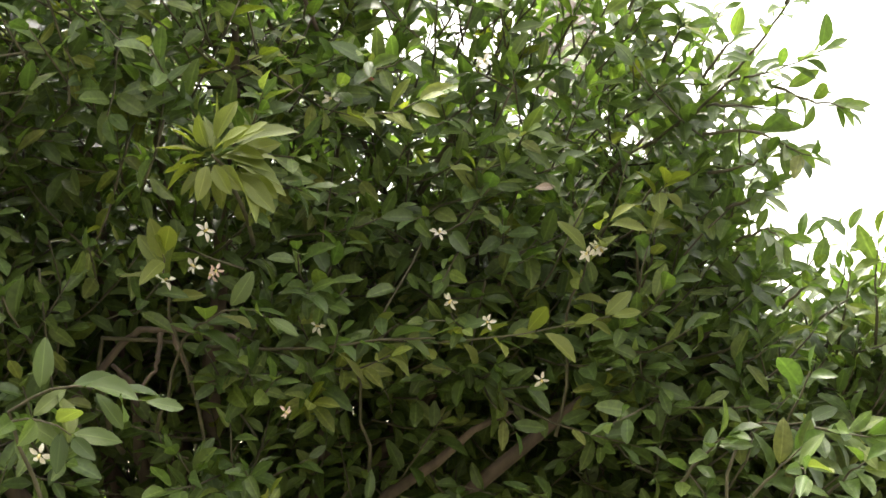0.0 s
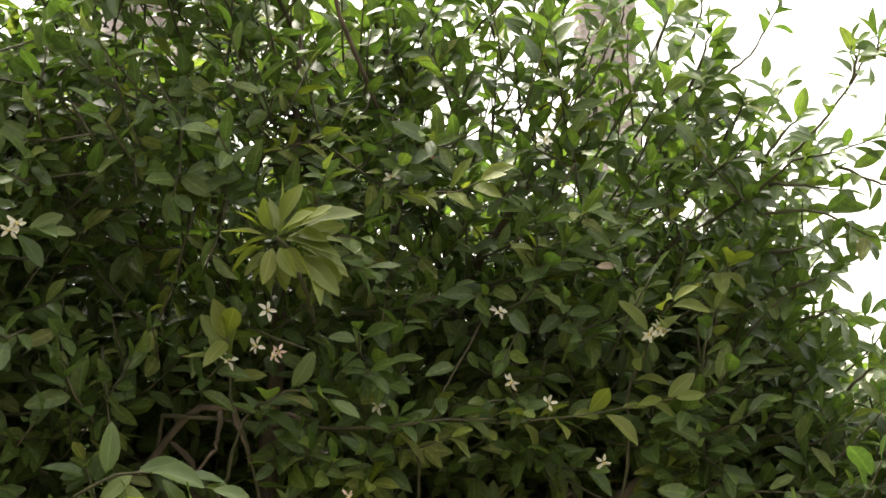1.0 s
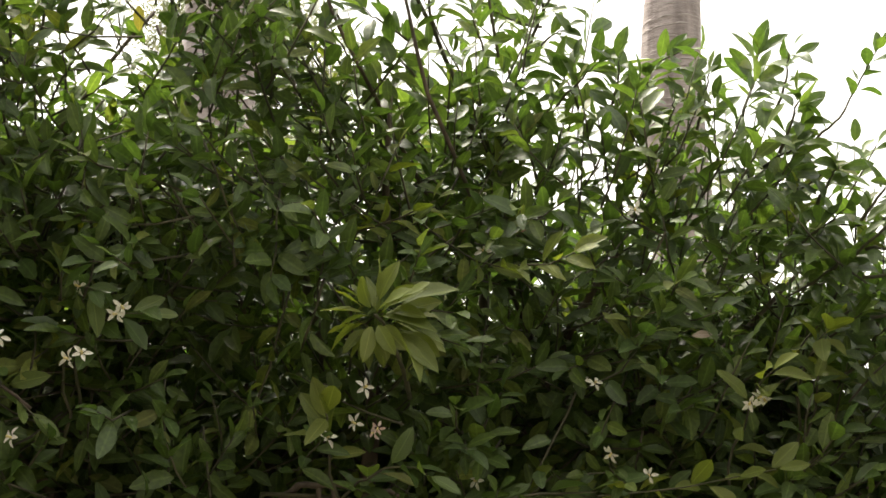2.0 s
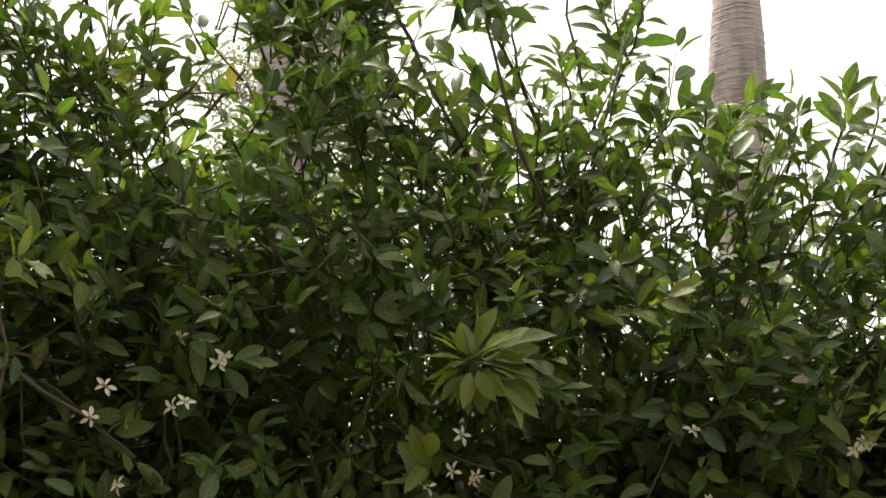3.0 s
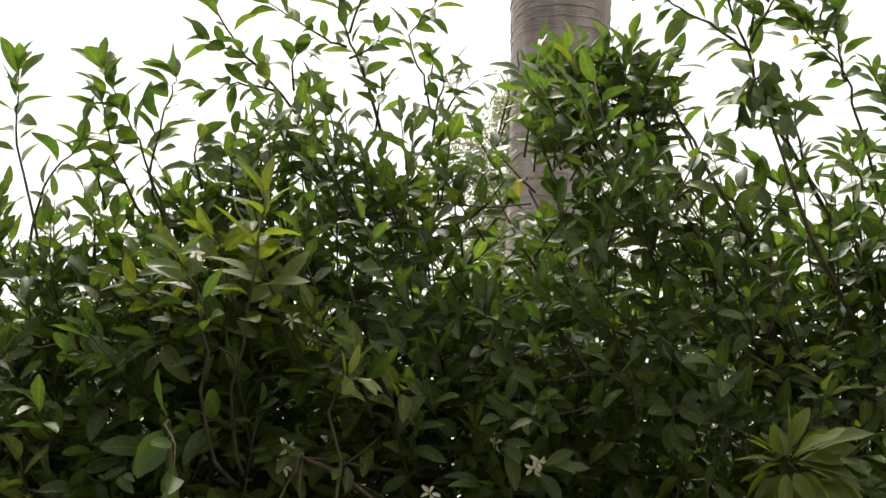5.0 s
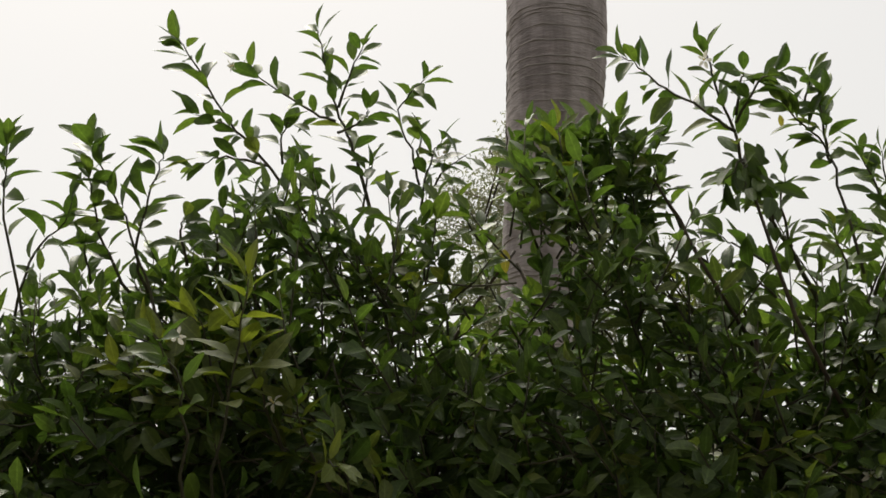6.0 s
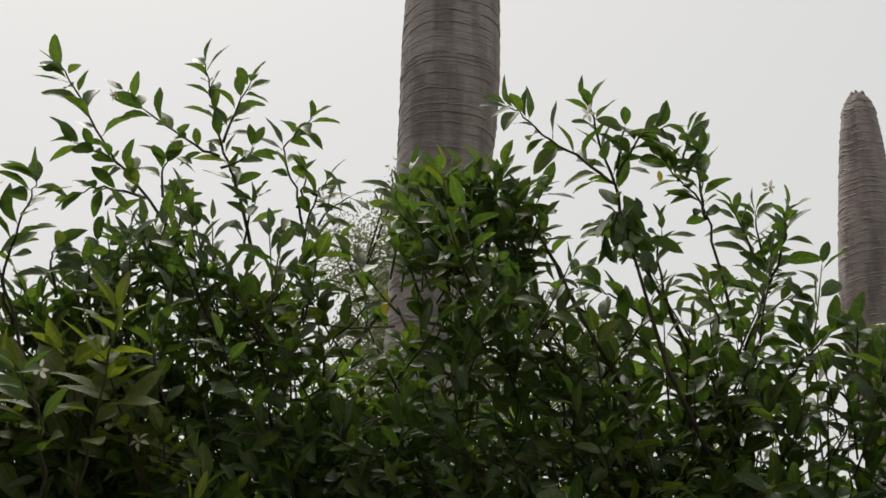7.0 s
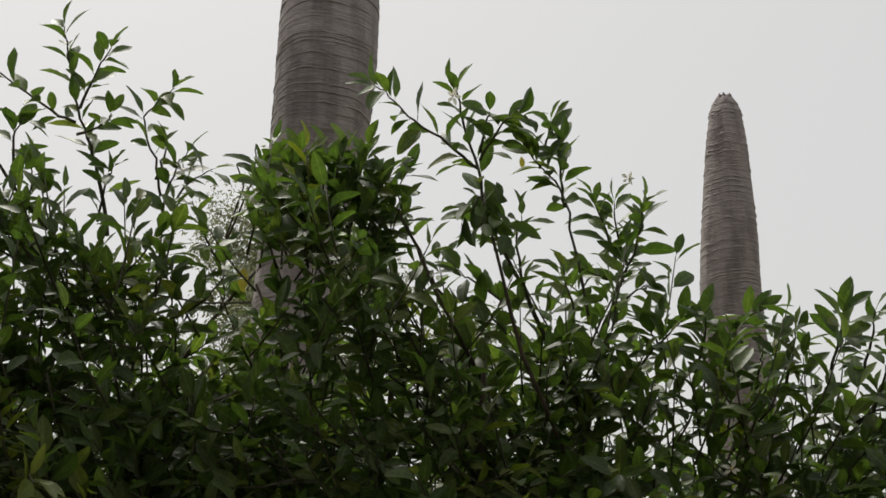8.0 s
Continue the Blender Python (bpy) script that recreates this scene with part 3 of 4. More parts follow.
shoot((-0.85, 1.27, 1.77), (-0.78, 1.21, 1.80), 8, 0.056, True)
# sprays at the crown's edge
def limb(points, count, size, young=False, thick=0.0024, first=0.06):
    """A spray along a bowed stem through a few points, its leaves set round it in a spiral."""
    r_ = random.Random(int(1000 * (abs(points[0][0]) + 3 * points[-1][2] + 7 * abs(points[-1][0]))))
    q = [local(p) for p in points]
    q[-1] = q[-2].lerp(q[-1], 0.82)
    q = [q[0] * 2 - q[1]] + q + [q[-1] * 2 - q[-2]]
    line = []
    for a0, a1, a2, a3 in zip(q, q[1:], q[2:], q[3:]):
        for k in range(4):
            w = k / 4
            line.append(0.5 * (2 * a1 + (a2 - a0) * w + (2 * a0 - 5 * a1 + 4 * a2 - a3) * w ** 2 + (3 * a1 - a0 - 3 * a2 + a3) * w ** 3) + Vector([r_.gauss(0, 0.0015) for _ in range(3)]))
    line.append(q[-2])
    n = len(line)
    stem = put("shoot", *tube(line, [thick * (1.15 - 0.8 * i / (n - 1)) for i in range(n)], 6), M_TWIG, TREE)
    joined_leaves("leaves", leaf_rows(line, int(count * 1.3), r_, size * 1.1, 60, first), M_YOUNG if young else M_LEAF, stem, "", FINE)["kind"] = "stuff"
    return stem


# tall spray with arching side shoots
limb([(-0.952, 1.70, 2.293), (-0.970, 1.68, 2.396), (-0.977, 1.65, 2.437), (-0.995, 1.63, 2.503), (-1.008, 1.60, 2.585), (-1.015, 1.58, 2.652)], 15, 0.058, thick=0.0034, first=0.3)
limb([(-0.984, 1.60, 2.462), (-1.026, 1.57, 2.482), (-1.071, 1.53, 2.510), (-1.134, 1.50, 2.570)], 11, 0.058)
limb([(-0.979, 1.60, 2.486), (-0.944, 1.58, 2.545), (-0.907, 1.56, 2.587)], 9, 0.056)
limb([(-0.978, 1.60, 2.439), (-0.927, 1.59, 2.448), (-0.907, 1.58, 2.467)], 5, 0.050)
limb([(-1.035, 1.64, 2.285), (-1.105, 1.59, 2.386), (-1.176, 1.55, 2.483), (-1.218, 1.50, 2.576), (-1.231, 1.46, 2.607)], 16, 0.058, thick=0.0030, first=0.25)
limb([(-1.115, 1.56, 2.415), (-1.162, 1.52, 2.454), (-1.207, 1.48, 2.464)], 8, 0.056)
limb([(-1.097, 1.56, 2.380), (-1.153, 1.52, 2.388), (-1.189, 1.48, 2.360)], 7, 0.052)
limb([(-1.085, 1.60, 2.396), (-1.074, 1.57, 2.438), (-1.039, 1.55, 2.450)], 5, 0.054)
limb([(-0.867, 1.72, 2.364), (-0.879, 1.70, 2.431), (-0.891, 1.67, 2.486), (-0.862, 1.65, 2.515), (-0.813, 1.62, 2.530)], 12, 0.055, first=0.25)
limb([(-0.867, 1.72, 2.321), (-0.839, 1.69, 2.393), (-0.795, 1.66, 2.434)], 9, 0.056)
limb([(-0.878, 1.72, 2.399), (-0.858, 1.69, 2.428), (-0.840, 1.66, 2.452)], 5, 0.050)
limb([(-0.858, 1.74, 2.348), (-0.814, 1.71, 2.386), (-0.755, 1.68, 2.400)], 6, 0.054)
limb([(-0.975, 1.70, 2.318), (-0.946, 1.66, 2.376), (-0.913, 1.62, 2.393)], 7, 0.054)
limb([(-1.090, 1.66, 2.298), (-1.061, 1.62, 2.356), (-1.044, 1.58, 2.403)], 8, 0.054)
limb([(-1.159, 1.62, 2.262), (-1.138, 1.58, 2.300), (-1.103, 1.54, 2.318)], 8, 0.052)
# nearer sprays with larger leaves
limb([(-1.136, 1.36, 2.010), (-1.177, 1.34, 2.124), (-1.192, 1.32, 2.184), (-1.211, 1.30, 2.245), (-1.230, 1.28, 2.297), (-1.237, 1.26, 2.333)], 14, 0.060, first=0.42)
limb([(-1.182, 1.36, 2.103), (-1.196, 1.34, 2.168), (-1.169, 1.32, 2.228), (-1.135, 1.30, 2.281), (-1.118, 1.28, 2.313)], 11, 0.060, first=0.35)
limb([(-1.369, 1.34, 2.008), (-1.409, 1.32, 2.154), (-1.429, 1.30, 2.265), (-1.413, 1.28, 2.314), (-1.398, 1.26, 2.363)], 13, 0.060, first=0.35)
limb([(-1.433, 1.36, 2.035), (-1.412, 1.34, 2.132), (-1.359, 1.32, 2.196), (-1.305, 1.30, 2.211), (-1.275, 1.28, 2.247)], 10, 0.058, first=0.3)
limb([(-1.115, 1.36, 2.141), (-1.109, 1.33, 2.186), (-1.085, 1.30, 2.201)], 6, 0.056)
limb([(-1.322, 1.40, 2.147), (-1.307, 1.36, 2.182), (-1.277, 1.32, 2.186)], 7, 0.056)
limb([(-1.089, 1.40, 2.140), (-1.068, 1.37, 2.175), (-1.056, 1.34, 2.183)], 7, 0.056)
limb([(-1.216, 1.36, 2.105), (-1.247, 1.33, 2.180), (-1.248, 1.29, 2.249), (-1.232, 1.26, 2.306)], 13, 0.060, first=0.1)
# leafy hump before the tall palm
limb([(-0.662, 1.82, 2.262), (-0.674, 1.74, 2.350), (-0.683, 1.66, 2.402)], 11, 0.060, first=0.22)
limb([(-0.643, 1.82, 2.261), (-0.644, 1.74, 2.348), (-0.644, 1.66, 2.423)], 13, 0.060, first=0.22)
limb([(-0.625, 1.82, 2.260), (-0.617, 1.74, 2.347), (-0.607, 1.66, 2.425)], 14, 0.060, first=0.22)
limb([(-0.605, 1.82, 2.259), (-0.584, 1.74, 2.345), (-0.563, 1.66, 2.430)], 15, 0.060, first=0.22)
limb([(-0.585, 1.82, 2.258), (-0.553, 1.74, 2.343), (-0.521, 1.66, 2.427)], 14, 0.060, first=0.22)
limb([(-0.568, 1.82, 2.257), (-0.526, 1.74, 2.341), (-0.485, 1.66, 2.430)], 13, 0.060, first=0.22)
limb([(-0.547, 1.82, 2.256), (-0.494, 1.74, 2.339), (-0.442, 1.66, 2.379)], 12, 0.060, first=0.22)
limb([(-0.531, 1.82, 2.255), (-0.468, 1.74, 2.338), (-0.408, 1.66, 2.384)], 11, 0.060, first=0.22)
limb([(-0.637, 1.78, 2.331), (-0.614, 1.62, 2.390)], 10, 0.058)
limb([(-0.605, 1.78, 2.335), (-0.572, 1.62, 2.392)], 10, 0.058)
limb([(-0.573, 1.78, 2.336), (-0.529, 1.62, 2.392)], 10, 0.058)
limb([(-0.544, 1.78, 2.328), (-0.491, 1.62, 2.384)], 10, 0.058)
limb([(-0.515, 1.78, 2.293), (-0.453, 1.62, 2.349)], 10, 0.058)
limb([(-0.664, 1.78, 2.301), (-0.652, 1.62, 2.362)], 10, 0.058)
limb([(-0.487, 1.78, 2.250), (-0.416, 1.62, 2.308)], 10, 0.058)
limb([(-0.525, 1.78, 2.247), (-0.466, 1.62, 2.306)], 10, 0.058)
limb([(-0.641, 1.78, 2.258), (-0.621, 1.62, 2.320)], 10, 0.058)
limb([(-0.598, 1.78, 2.245), (-0.564, 1.62, 2.307)], 10, 0.058)
# open sprays on long bare stems
limb([(-0.183, 1.86, 2.028), (-0.216, 1.82, 2.118), (-0.244, 1.78, 2.189), (-0.293, 1.74, 2.292), (-0.309, 1.70, 2.374), (-0.328, 1.66, 2.445), (-0.338, 1.62, 2.504)], 17, 0.057, thick=0.0042, first=0.42)
limb([(-0.301, 1.62, 2.340), (-0.344, 1.60, 2.378), (-0.396, 1.58, 2.412), (-0.434, 1.56, 2.452), (-0.462, 1.54, 2.466)], 15, 0.056)
limb([(-0.298, 1.62, 2.354), (-0.257, 1.59, 2.402), (-0.219, 1.57, 2.408)], 9, 0.055)
limb([(-0.296, 1.62, 2.369), (-0.282, 1.60, 2.414), (-0.275, 1.58, 2.423)], 6, 0.054)
limb([(-0.138, 1.72, 2.116), (-0.155, 1.69, 2.231), (-0.171, 1.66, 2.309), (-0.207, 1.63, 2.348), (-0.226, 1.60, 2.375)], 12, 0.050, first=0.4)
limb([(-0.166, 1.68, 2.287), (-0.171, 1.65, 2.344), (-0.167, 1.62, 2.390)], 10, 0.052)
limb([(-0.204, 1.66, 2.350), (-0.187, 1.64, 2.401), (-0.181, 1.62, 2.421)], 7, 0.050)
limb([(-0.318, 1.88, 2.088), (-0.362, 1.84, 2.160), (-0.406, 1.80, 2.222), (-0.441, 1.76, 2.311), (-0.452, 1.72, 2.360)], 7, 0.056, thick=0.0036, first=0.6)
limb([(-0.257, 1.70, 2.202), (-0.267, 1.67, 2.240), (-0.318, 1.64, 2.261)], 8, 0.056)
limb([(-0.241, 1.72, 2.169), (-0.246, 1.69, 2.246), (-0.233, 1.66, 2.278)], 8, 0.056)
limb([(-0.269, 1.78, 2.159), (-0.321, 1.74, 2.188), (-0.354, 1.70, 2.206)], 7, 0.054)
limb([(-0.121, 1.94, 2.136), (-0.071, 1.90, 2.237), (-0.044, 1.86, 2.296), (-0.031, 1.82, 2.359)], 15, 0.057, thick=0.0034, first=0.35)
limb([(-0.076, 1.92, 2.243), (-0.100, 1.88, 2.317), (-0.123, 1.84, 2.383)], 13, 0.055)
limb([(-0.064, 1.92, 2.264), (-0.081, 1.89, 2.330), (-0.083, 1.86, 2.378)], 9, 0.052)
limb([(-0.071, 1.94, 2.239), (-0.111, 1.91, 2.242), (-0.154, 1.88, 2.256)], 8, 0.054)
limb([(-0.121, 1.94, 2.146), (-0.148, 1.91, 2.202), (-0.190, 1.88, 2.247)], 10, 0.055)
limb([(-0.099, 1.94, 2.177), (-0.058, 1.91, 2.208), (-0.028, 1.88, 2.218)], 7, 0.056)
limb([(-0.272, 1.80, 2.105), (-0.297, 1.77, 2.137), (-0.312, 1.74, 2.149)], 8, 0.054)
# low shoots where the crown falls away
limb([(-0.058, 1.86, 2.063), (-0.004, 1.83, 2.112), (0.024, 1.80, 2.132)], 8, 0.056)
limb([(0.035, 1.86, 2.050), (0.055, 1.82, 2.107), (0.052, 1.78, 2.130)], 9, 0.056)
limb([(0.083, 1.86, 2.067), (0.110, 1.81, 2.121), (0.155, 1.76, 2.132)], 9, 0.058)
limb([(0.090, 1.86, 2.048), (0.099, 1.82, 2.086), (0.097, 1.78, 2.104)], 8, 0.056)
limb([(0.177, 1.84, 2.021), (0.189, 1.80, 2.067), (0.191, 1.76, 2.099)], 9, 0.056)
limb([(0.250, 1.84, 2.037), (0.263, 1.79, 2.090), (0.267, 1.74, 2.132)], 11, 0.056)
limb([(0.303, 1.84, 2.035), (0.313, 1.79, 2.088), (0.311, 1.74, 2.120)], 9, 0.056)
limb([(0.134, 1.86, 2.017), (0.138, 1.83, 2.048), (0.141, 1.80, 2.069)], 8, 0.056)
limb([(-0.009, 1.88, 2.076), (-0.027, 1.85, 2.108), (-0.045, 1.82, 2.140)], 8, 0.056)
# fine outer sprays with small leaves
limb([(0.389, 1.72, 1.805), (0.444, 1.67, 1.868), (0.479, 1.62, 1.919), (0.496, 1.57, 1.958), (0.526, 1.52, 1.983)], 13, 0.042, first=0.35)
limb([(0.469, 1.56, 1.916), (0.468, 1.53, 1.943), (0.452, 1.50, 1.961)], 7, 0.042)
limb([(0.489, 1.56, 1.951), (0.499, 1.53, 1.959), (0.482, 1.50, 1.977)], 7, 0.042)
limb([(0.311, 1.80, 1.907), (0.347, 1.77, 1.983), (0.382, 1.75, 2.012), (0.411, 1.73, 2.063), (0.436, 1.70, 2.112)], 7, 0.050, first=0.62)
limb([(0.354, 1.68, 1.773), (0.409, 1.63, 1.823), (0.460, 1.59, 1.831), (0.526, 1.54, 1.857)], 16, 0.046, first=0.2)
limb([(0.440, 1.60, 1.819), (0.497, 1.56, 1.787), (0.543, 1.52, 1.764)], 10, 0.044)
limb([(0.374, 1.66, 1.753), (0.436, 1.62, 1.752), (0.471, 1.58, 1.726), (0.503, 1.54, 1.703)], 13, 0.046, first=0.2)
limb([(0.383, 1.66, 1.795), (0.421, 1.62, 1.788), (0.472, 1.58, 1.774)], 9, 0.046)
limb([(0.381, 1.66, 1.696), (0.427, 1.62, 1.704), (0.455, 1.58, 1.715)], 9, 0.046)
limb([(0.371, 1.64, 1.832), (0.396, 1.61, 1.867), (0.406, 1.58, 1.877)], 8, 0.044)
limb([(0.405, 1.66, 1.647), (0.445, 1.63, 1.661), (0.460, 1.60, 1.674)], 8, 0.046)
limb([(0.420, 1.66, 1.599), (0.460, 1.63, 1.613), (0.474, 1.60, 1.592)], 8, 0.046)
limb([(0.326, 1.70, 1.869), (0.346, 1.67, 1.905), (0.349, 1.64, 1.915)], 9, 0.050)
limb([(0.277, 1.70, 1.946), (0.297, 1.67, 1.998), (0.300, 1.64, 2.023)], 10, 0.050)
limb([(0.495, 1.70, 1.502), (0.527, 1.67, 1.535), (0.533, 1.64, 1.559)], 8, 0.048)
limb([(0.552, 1.70, 1.486), (0.578, 1.67, 1.511), (0.588, 1.64, 1.531)], 8, 0.048)
limb([(0.320, 1.78, 1.827), (0.347, 1.72, 1.843), (0.363, 1.66, 1.857)], 9, 0.050)
limb([(0.346, 1.78, 1.774), (0.372, 1.72, 1.792), (0.387, 1.66, 1.807)], 9, 0.050)
limb([(0.310, 1.78, 1.748), (0.338, 1.72, 1.766), (0.354, 1.66, 1.782)], 9, 0.050)
limb([(0.362, 1.78, 1.704), (0.388, 1.72, 1.723), (0.402, 1.66, 1.741)], 9, 0.050)
limb([(0.379, 1.78, 1.652), (0.404, 1.72, 1.673), (0.418, 1.66, 1.692)], 9, 0.050)
limb([(0.336, 1.78, 1.669), (0.362, 1.72, 1.689), (0.377, 1.66, 1.708)], 9, 0.050)
limb([(0.387, 1.78, 1.600), (0.411, 1.72, 1.622), (0.425, 1.66, 1.643)], 9, 0.050)
limb([(0.352, 1.78, 1.608), (0.378, 1.72, 1.630), (0.393, 1.66, 1.651)], 9, 0.050)
limb([(0.412, 1.78, 1.548), (0.435, 1.72, 1.572), (0.448, 1.66, 1.595)], 9, 0.050)
limb([(0.378, 1.78, 1.556), (0.402, 1.72, 1.580), (0.416, 1.66, 1.603)], 9, 0.050)
limb([(0.285, 1.78, 1.800), (0.313, 1.72, 1.817), (0.330, 1.66, 1.832)], 9, 0.050)
limb([(0.428, 1.78, 1.505), (0.451, 1.72, 1.531), (0.464, 1.66, 1.555)], 9, 0.050)
limb([(0.294, 1.78, 1.890), (0.322, 1.72, 1.903), (0.340, 1.66, 1.915)], 9, 0.050)
limb([(0.242, 1.78, 1.889), (0.271, 1.72, 1.903), (0.290, 1.66, 1.915)], 9, 0.050)
limb([(0.268, 1.78, 1.943), (0.297, 1.72, 1.955), (0.316, 1.66, 1.965)], 9, 0.050)
# broad young shoots at the near end
limb([(-0.912, 1.32, 1.831), (-0.923, 1.28, 1.894), (-0.928, 1.24, 1.956), (-0.941, 1.20, 2.028)], 9, 0.066, True)
limb([(-1.036, 1.32, 1.872), (-1.048, 1.28, 1.913), (-1.055, 1.24, 1.961), (-1.064, 1.20, 2.003)], 8, 0.066, True)
limb([(-1.001, 1.32, 1.885), (-1.005, 1.27, 1.955), (-1.004, 1.22, 2.030)], 7, 0.062, True)
limb([(-1.101, 1.32, 1.902), (-1.128, 1.26, 1.941), (-1.137, 1.20, 1.967)], 7, 0.062, True)
limb([(-0.854, 1.34, 1.783), (-0.877, 1.30, 1.856), (-0.873, 1.26, 1.917)], 8, 0.060, True)
limb([(-0.820, 1.34, 1.766), (-0.815, 1.30, 1.820), (-0.809, 1.26, 1.843)], 7, 0.056)
limb([(-0.796, 1.36, 1.759), (-0.774, 1.33, 1.784), (-0.756, 1.30, 1.801)], 4, 0.050, True)
# drooping older shoots at the near end
limb([(-0.994, 1.30, 1.756), (-1.013, 1.26, 1.768), (-1.034, 1.22, 1.753)], 5, 0.075)
limb([(-1.063, 1.30, 1.737), (-1.082, 1.26, 1.749), (-1.097, 1.22, 1.723)], 5, 0.072)
limb([(-1.077, 1.30, 1.856), (-1.097, 1.26, 1.882), (-1.105, 1.22, 1.871)], 6, 0.066)
limb([(-1.159, 1.28, 1.625), (-1.177, 1.24, 1.669), (-1.192, 1.20, 1.682)], 7, 0.066)
limb([(-0.977, 1.28, 1.605), (-0.987, 1.24, 1.615), (-1.002, 1.20, 1.597)], 6, 0.066)
# pale shoots at the crown's low edge
limb([(0.380, 1.52, 1.241), (0.418, 1.47, 1.292), (0.446, 1.42, 1.340)], 8, 0.054)
limb([(0.470, 1.50, 1.244), (0.497, 1.45, 1.288), (0.514, 1.40, 1.322)], 8, 0.054)
limb([(0.449, 1.50, 1.346), (0.494, 1.46, 1.346), (0.533, 1.42, 1.343)], 9, 0.050)
limb([(0.315, 1.56, 1.264), (0.344, 1.52, 1.314), (0.364, 1.48, 1.340)], 8, 0.052)
shoot((0.40, 1.55, 1.34), (0.52, 1.43, 1.33), 8, 0.060, sides=1)
shoot((0.43, 1.44, 1.27), (0.42, 1.35, 1.31), 6, 0.053)
# dark clump of hanging leaves on a tall shoot
for tip in ((-0.25, 1.56, 2.20), (-0.29, 1.53, 2.21), (-0.32, 1.56, 2.23)):
    shoot((-0.285, 1.58, 2.285), tip, 7, 0.056, False, (0, 0, 0), deep=0.1)
# bare thicker stems and fine dry twigs
def branch(points, r0, r1, mat=None):
    pts = [local(p) for p in points]
    fine = []
    for q, w in zip(pts, pts[1:]):
        fine += bend(q, w, (0, 0, 0.004), 4, rng, 0.003)[:-1]
    fine.append(pts[-1])
    put("branch", *tube(fine, np.linspace(r0, r1, len(fine)), 7, 0.08, rng), mat or M_BARK, TREE)


branch([(-0.1, 2.0, 1.7), (-0.24, 1.64, 2.04), (-0.30, 1.64, 2.30)], 0.0045, 0.0024)
branch([(-0.2, 2.0, 1.8), (-0.37, 1.68, 2.14), (-0.44, 1.67, 2.30)], 0.0042, 0.0022)
branch([(-0.95, 1.9, 1.7), (-0.87, 1.76, 2.02), (-0.72, 1.81, 2.25)], 0.0055, 0.003)
branch([(-0.545, 1.66, 1.342), (-0.491, 1.65, 1.407), (-0.447, 1.64, 1.459), (-0.403, 1.62, 1.471), (-0.337, 1.61, 1.464), (-0.280, 1.60, 1.457)], 0.0065, 0.003)
branch([(-0.394, 1.62, 1.467), (-0.397, 1.61, 1.434), (-0.396, 1.60, 1.415), (-0.418, 1.58, 1.386)], 0.0042, 0.002)
branch([(-0.380, 1.62, 1.469), (-0.362, 1.61, 1.436), (-0.349, 1.60, 1.397)], 0.0042, 0.0025)
branch([(-0.80, 1.85, 2.3), (-0.72, 1.78, 2.42), (-0.718, 1.77, 2.48)], 0.002, 0.0012)
branch([(-0.80, 1.85, 2.3), (-0.74, 1.78, 2.40), (-0.752, 1.77, 2.44)], 0.002, 0.0012)
branch([(-0.8, 1.5, 1.70), (-0.883, 1.252, 1.712), (-0.90, 1.221, 1.629)], 0.0027, 0.0015)
branch([(-0.883, 1.262, 1.712), (-0.873, 1.235, 1.629), (-0.87, 1.23, 1.60)], 0.0019, 0.001)
branch([(-0.883, 1.262, 1.712), (-0.792, 1.351, 1.645), (-0.72, 1.4, 1.58)], 0.003, 0.002)


# blossoms
def blossom_parts():
    pv, pf = blade(0.20, 0.5, 0.35, 0.0, 5)
    pv = [(0.06 + x * 0.94, y, z + 0.18 * x) for x, y, z in pv]
    made = []
    for mat in (M_PETAL, M_BLUSH):
        me = bpy.data.meshes.new("petal")
        me.from_pydata(pv, [], pf)
        me.materials.append(mat)
        me.shade_smooth()
        made.append(me)
    tv, tf = tube([(0, 0, -0.05), (0, 0, 0.3), (0, 0, 0.45), (0, 0, 0.52)], [0.09, 0.11, 0.13, 0.06], 8)
    me = bpy.data.meshes.new("stamens")
    me.from_pydata([tuple(v) for v in tv], [], tf)
    me.materials.append(M_STAMEN)
    made.append(me)
    return made


PETALS = blossom_parts()


def blossom(at, seed, size=0.0145, blush=False):
    r_ = random.Random(seed)
    root = new("blossom")
    root.parent = TREE
    n = Vector((r_.uniform(-1.1, 1.1), -1.0, r_.uniform(-1.0, 0.8))).normalized()
    m = n.to_track_quat("Z", "Y").to_matrix().to_4x4()
    m.translation = local(at)
    root.matrix_basis = m
    for k in range(5):
        ob = new("petal", PETALS[1 if blush else 0])
        ob.parent = root
        tilt = r_.uniform(-50, 25)
        ob.matrix_basis = pose(0, 0, 0, 0, 0, 72 * k + r_.uniform(-12, 12)) @ pose(0, 0, 0, 0, tilt, 0) @ Matrix.Scale(size * r_.uniform(0.85, 1.1), 4)
    ob = new("stamens", PETALS[2])
    ob.parent = root
    ob.matrix_basis = Matrix.Scale(size, 4)
    return root


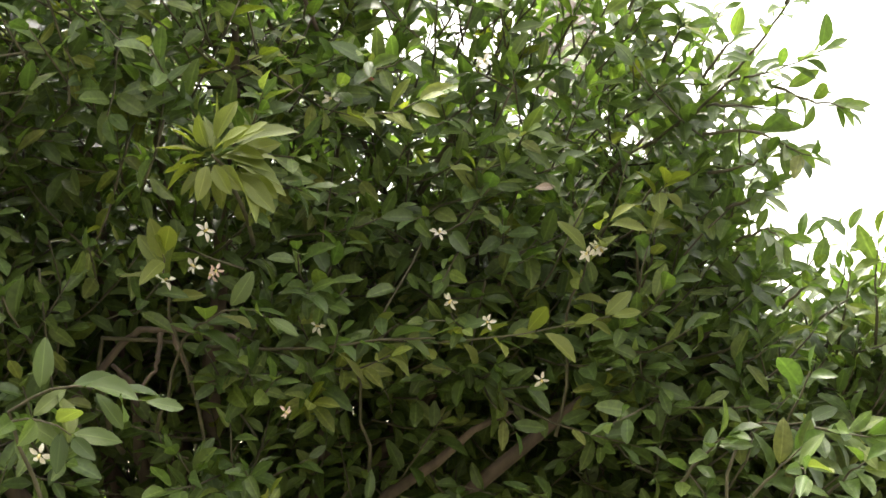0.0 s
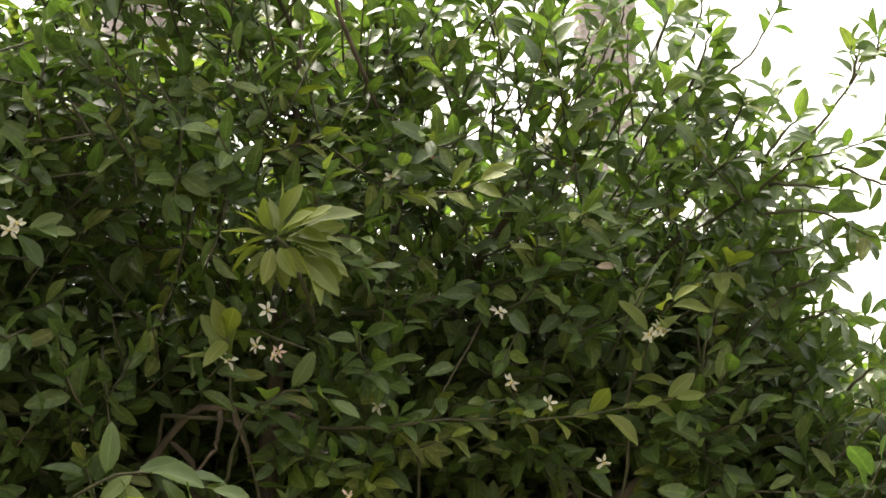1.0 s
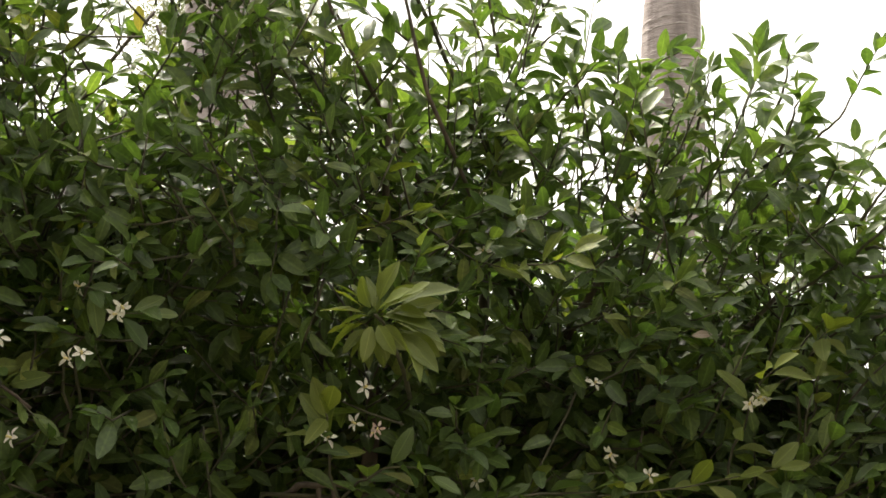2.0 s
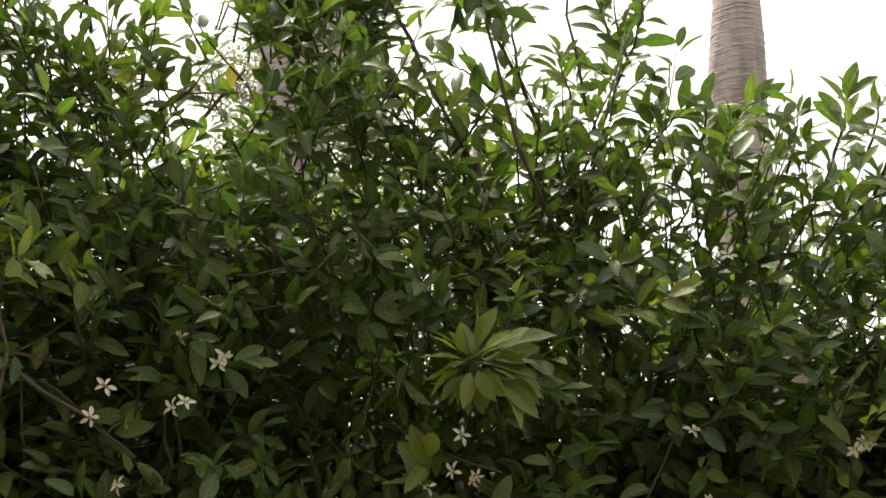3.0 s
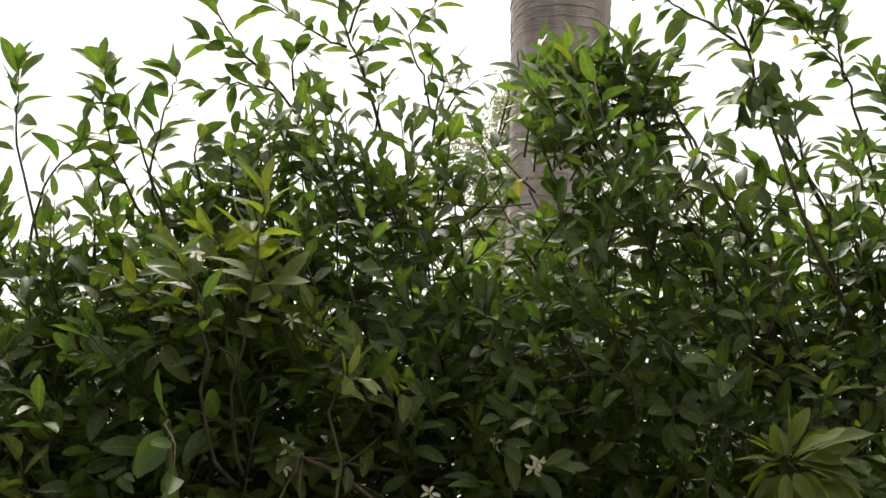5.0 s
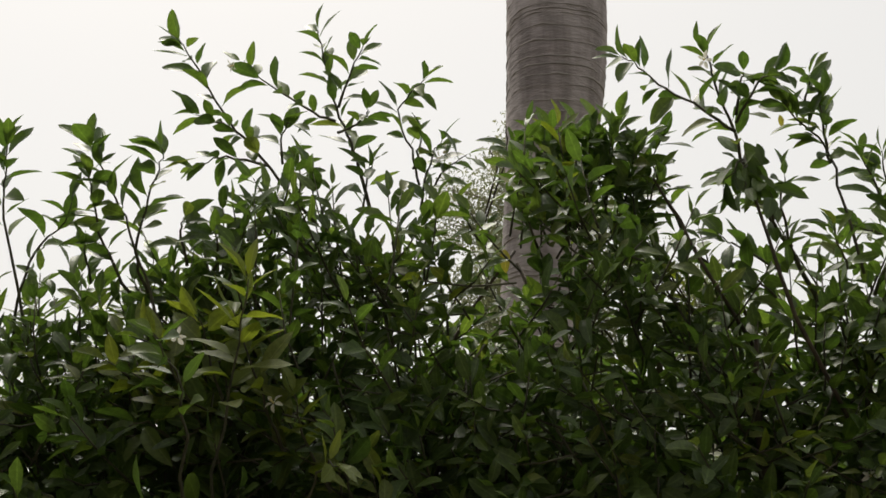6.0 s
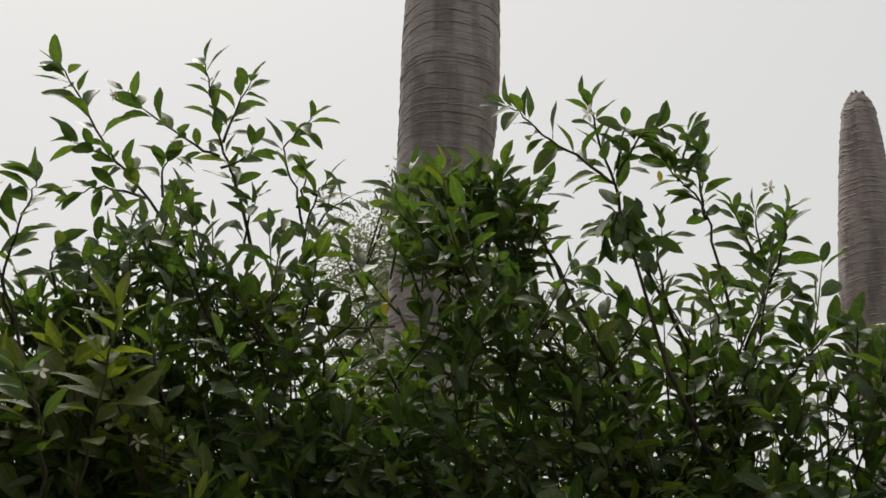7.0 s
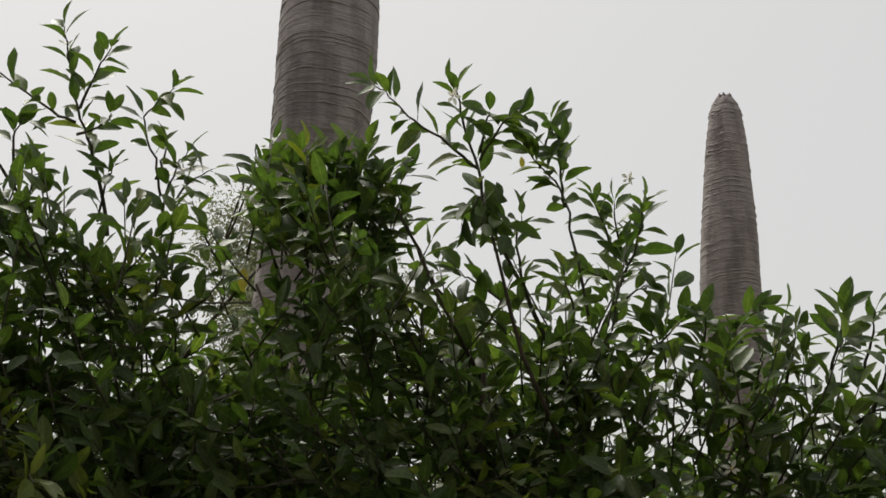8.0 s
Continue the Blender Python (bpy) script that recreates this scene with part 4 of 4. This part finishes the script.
SPOTS = [(-0.32, 1.547, 1.605), (-0.33, 1.535, 1.557), (-0.364, 1.507, 1.538), (-0.174, 1.62, 1.477), (0.011, 1.60, 1.513), (-0.006, 1.66, 1.61), (0.211, 1.60, 1.585), (0.20, 1.60, 1.58), (0.222, 1.605, 1.58), (0.138, 1.62, 1.402), (-0.43, 1.24, 1.345), (-0.162, 1.66, 1.805), (0.06, 1.66, 1.859), (0.063, 1.62, 1.482)]
SPOTS2 = [(-0.662, 1.40, 1.733), (-0.599, 1.38, 1.705), (-0.605, 1.38, 1.695), (-0.732, 1.33, 1.665), (-0.656, 1.36, 1.639), (-0.64, 1.36, 1.645), (-0.75, 1.33, 1.627), (-0.715, 1.34, 1.545), (-0.897, 1.25, 1.726), (-0.904, 1.25, 1.701), (-0.024, 1.74, 1.617), (-0.896, 1.25, 1.894), (-0.965, 1.12, 1.963), (-0.945, 1.08, 1.645), (-0.821, 1.70, 2.406), (-0.333, 1.57, 2.447), (-0.054, 1.88, 2.416), (-1.11, 1.46, 2.529), (-0.799, 1.67, 2.402)]
for i, p in enumerate(SPOTS + SPOTS2):
    blossom(p, i)
for i, p in enumerate([(-0.295, 1.50, 1.551), (-0.30, 1.50, 1.545), (-0.198, 1.46, 1.372)]):
    blossom(p, 50 + i, 0.011, True)


# single odd leaves
def odd_leaf(at, way, normal, size, meshes, label):
    ob = new("leaf", meshes[0])
    ob.parent = TREE
    ob.matrix_basis = leaf_frame(local(at), way, normal, size)
    ob["label"] = label


odd_leaf((0.13, 1.66, 1.675), (1, -0.2, 0.1), (0, -1, 0.5), 0.032, DRY, "dry pinkish leaf")
odd_leaf((-0.117, 1.66, 1.832), (1, 0, 0.2), (0, -1, 0.4), 0.018, RED, "russet withered leaf")
odd_leaf((-0.707, 1.70, 2.225), (0.1, -0.2, -1), (0.2, -1, 0.2), 0.05, YELLOW, "yellowed leaf")
odd_leaf((-0.233, 1.66, 2.377), (0.1, -0.1, -1), (0.1, -1, 0.2), 0.024, YELLOW, "small yellowed leaf")
odd_leaf((-0.05, 1.88, 2.25), (0.5, -0.3, -0.7), (0.5, -0.6, 0.6), 0.06, LEAF, "large hanging leaf")
odd_leaf((-0.43, 1.62, 2.255), (1, -0.1, 0.1), (0, -0.3, 1), 0.06, LEAF, "large dark leaf")
# dark old leaves hanging in a clump on a tall shoot
for k in range(9):
    at = (-0.285 + rng.uniform(-0.022, 0.022), 1.57 + rng.uniform(-0.02, 0.02), 2.30 - 0.006 * k)
    odd_leaf(at, (rng.gauss(0, 0.4), rng.gauss(-0.1, 0.3), -1), (rng.gauss(0, 0.6), 1.0, 0.25), rng.uniform(0.042, 0.058), LEAF, "dark old hanging leaf")
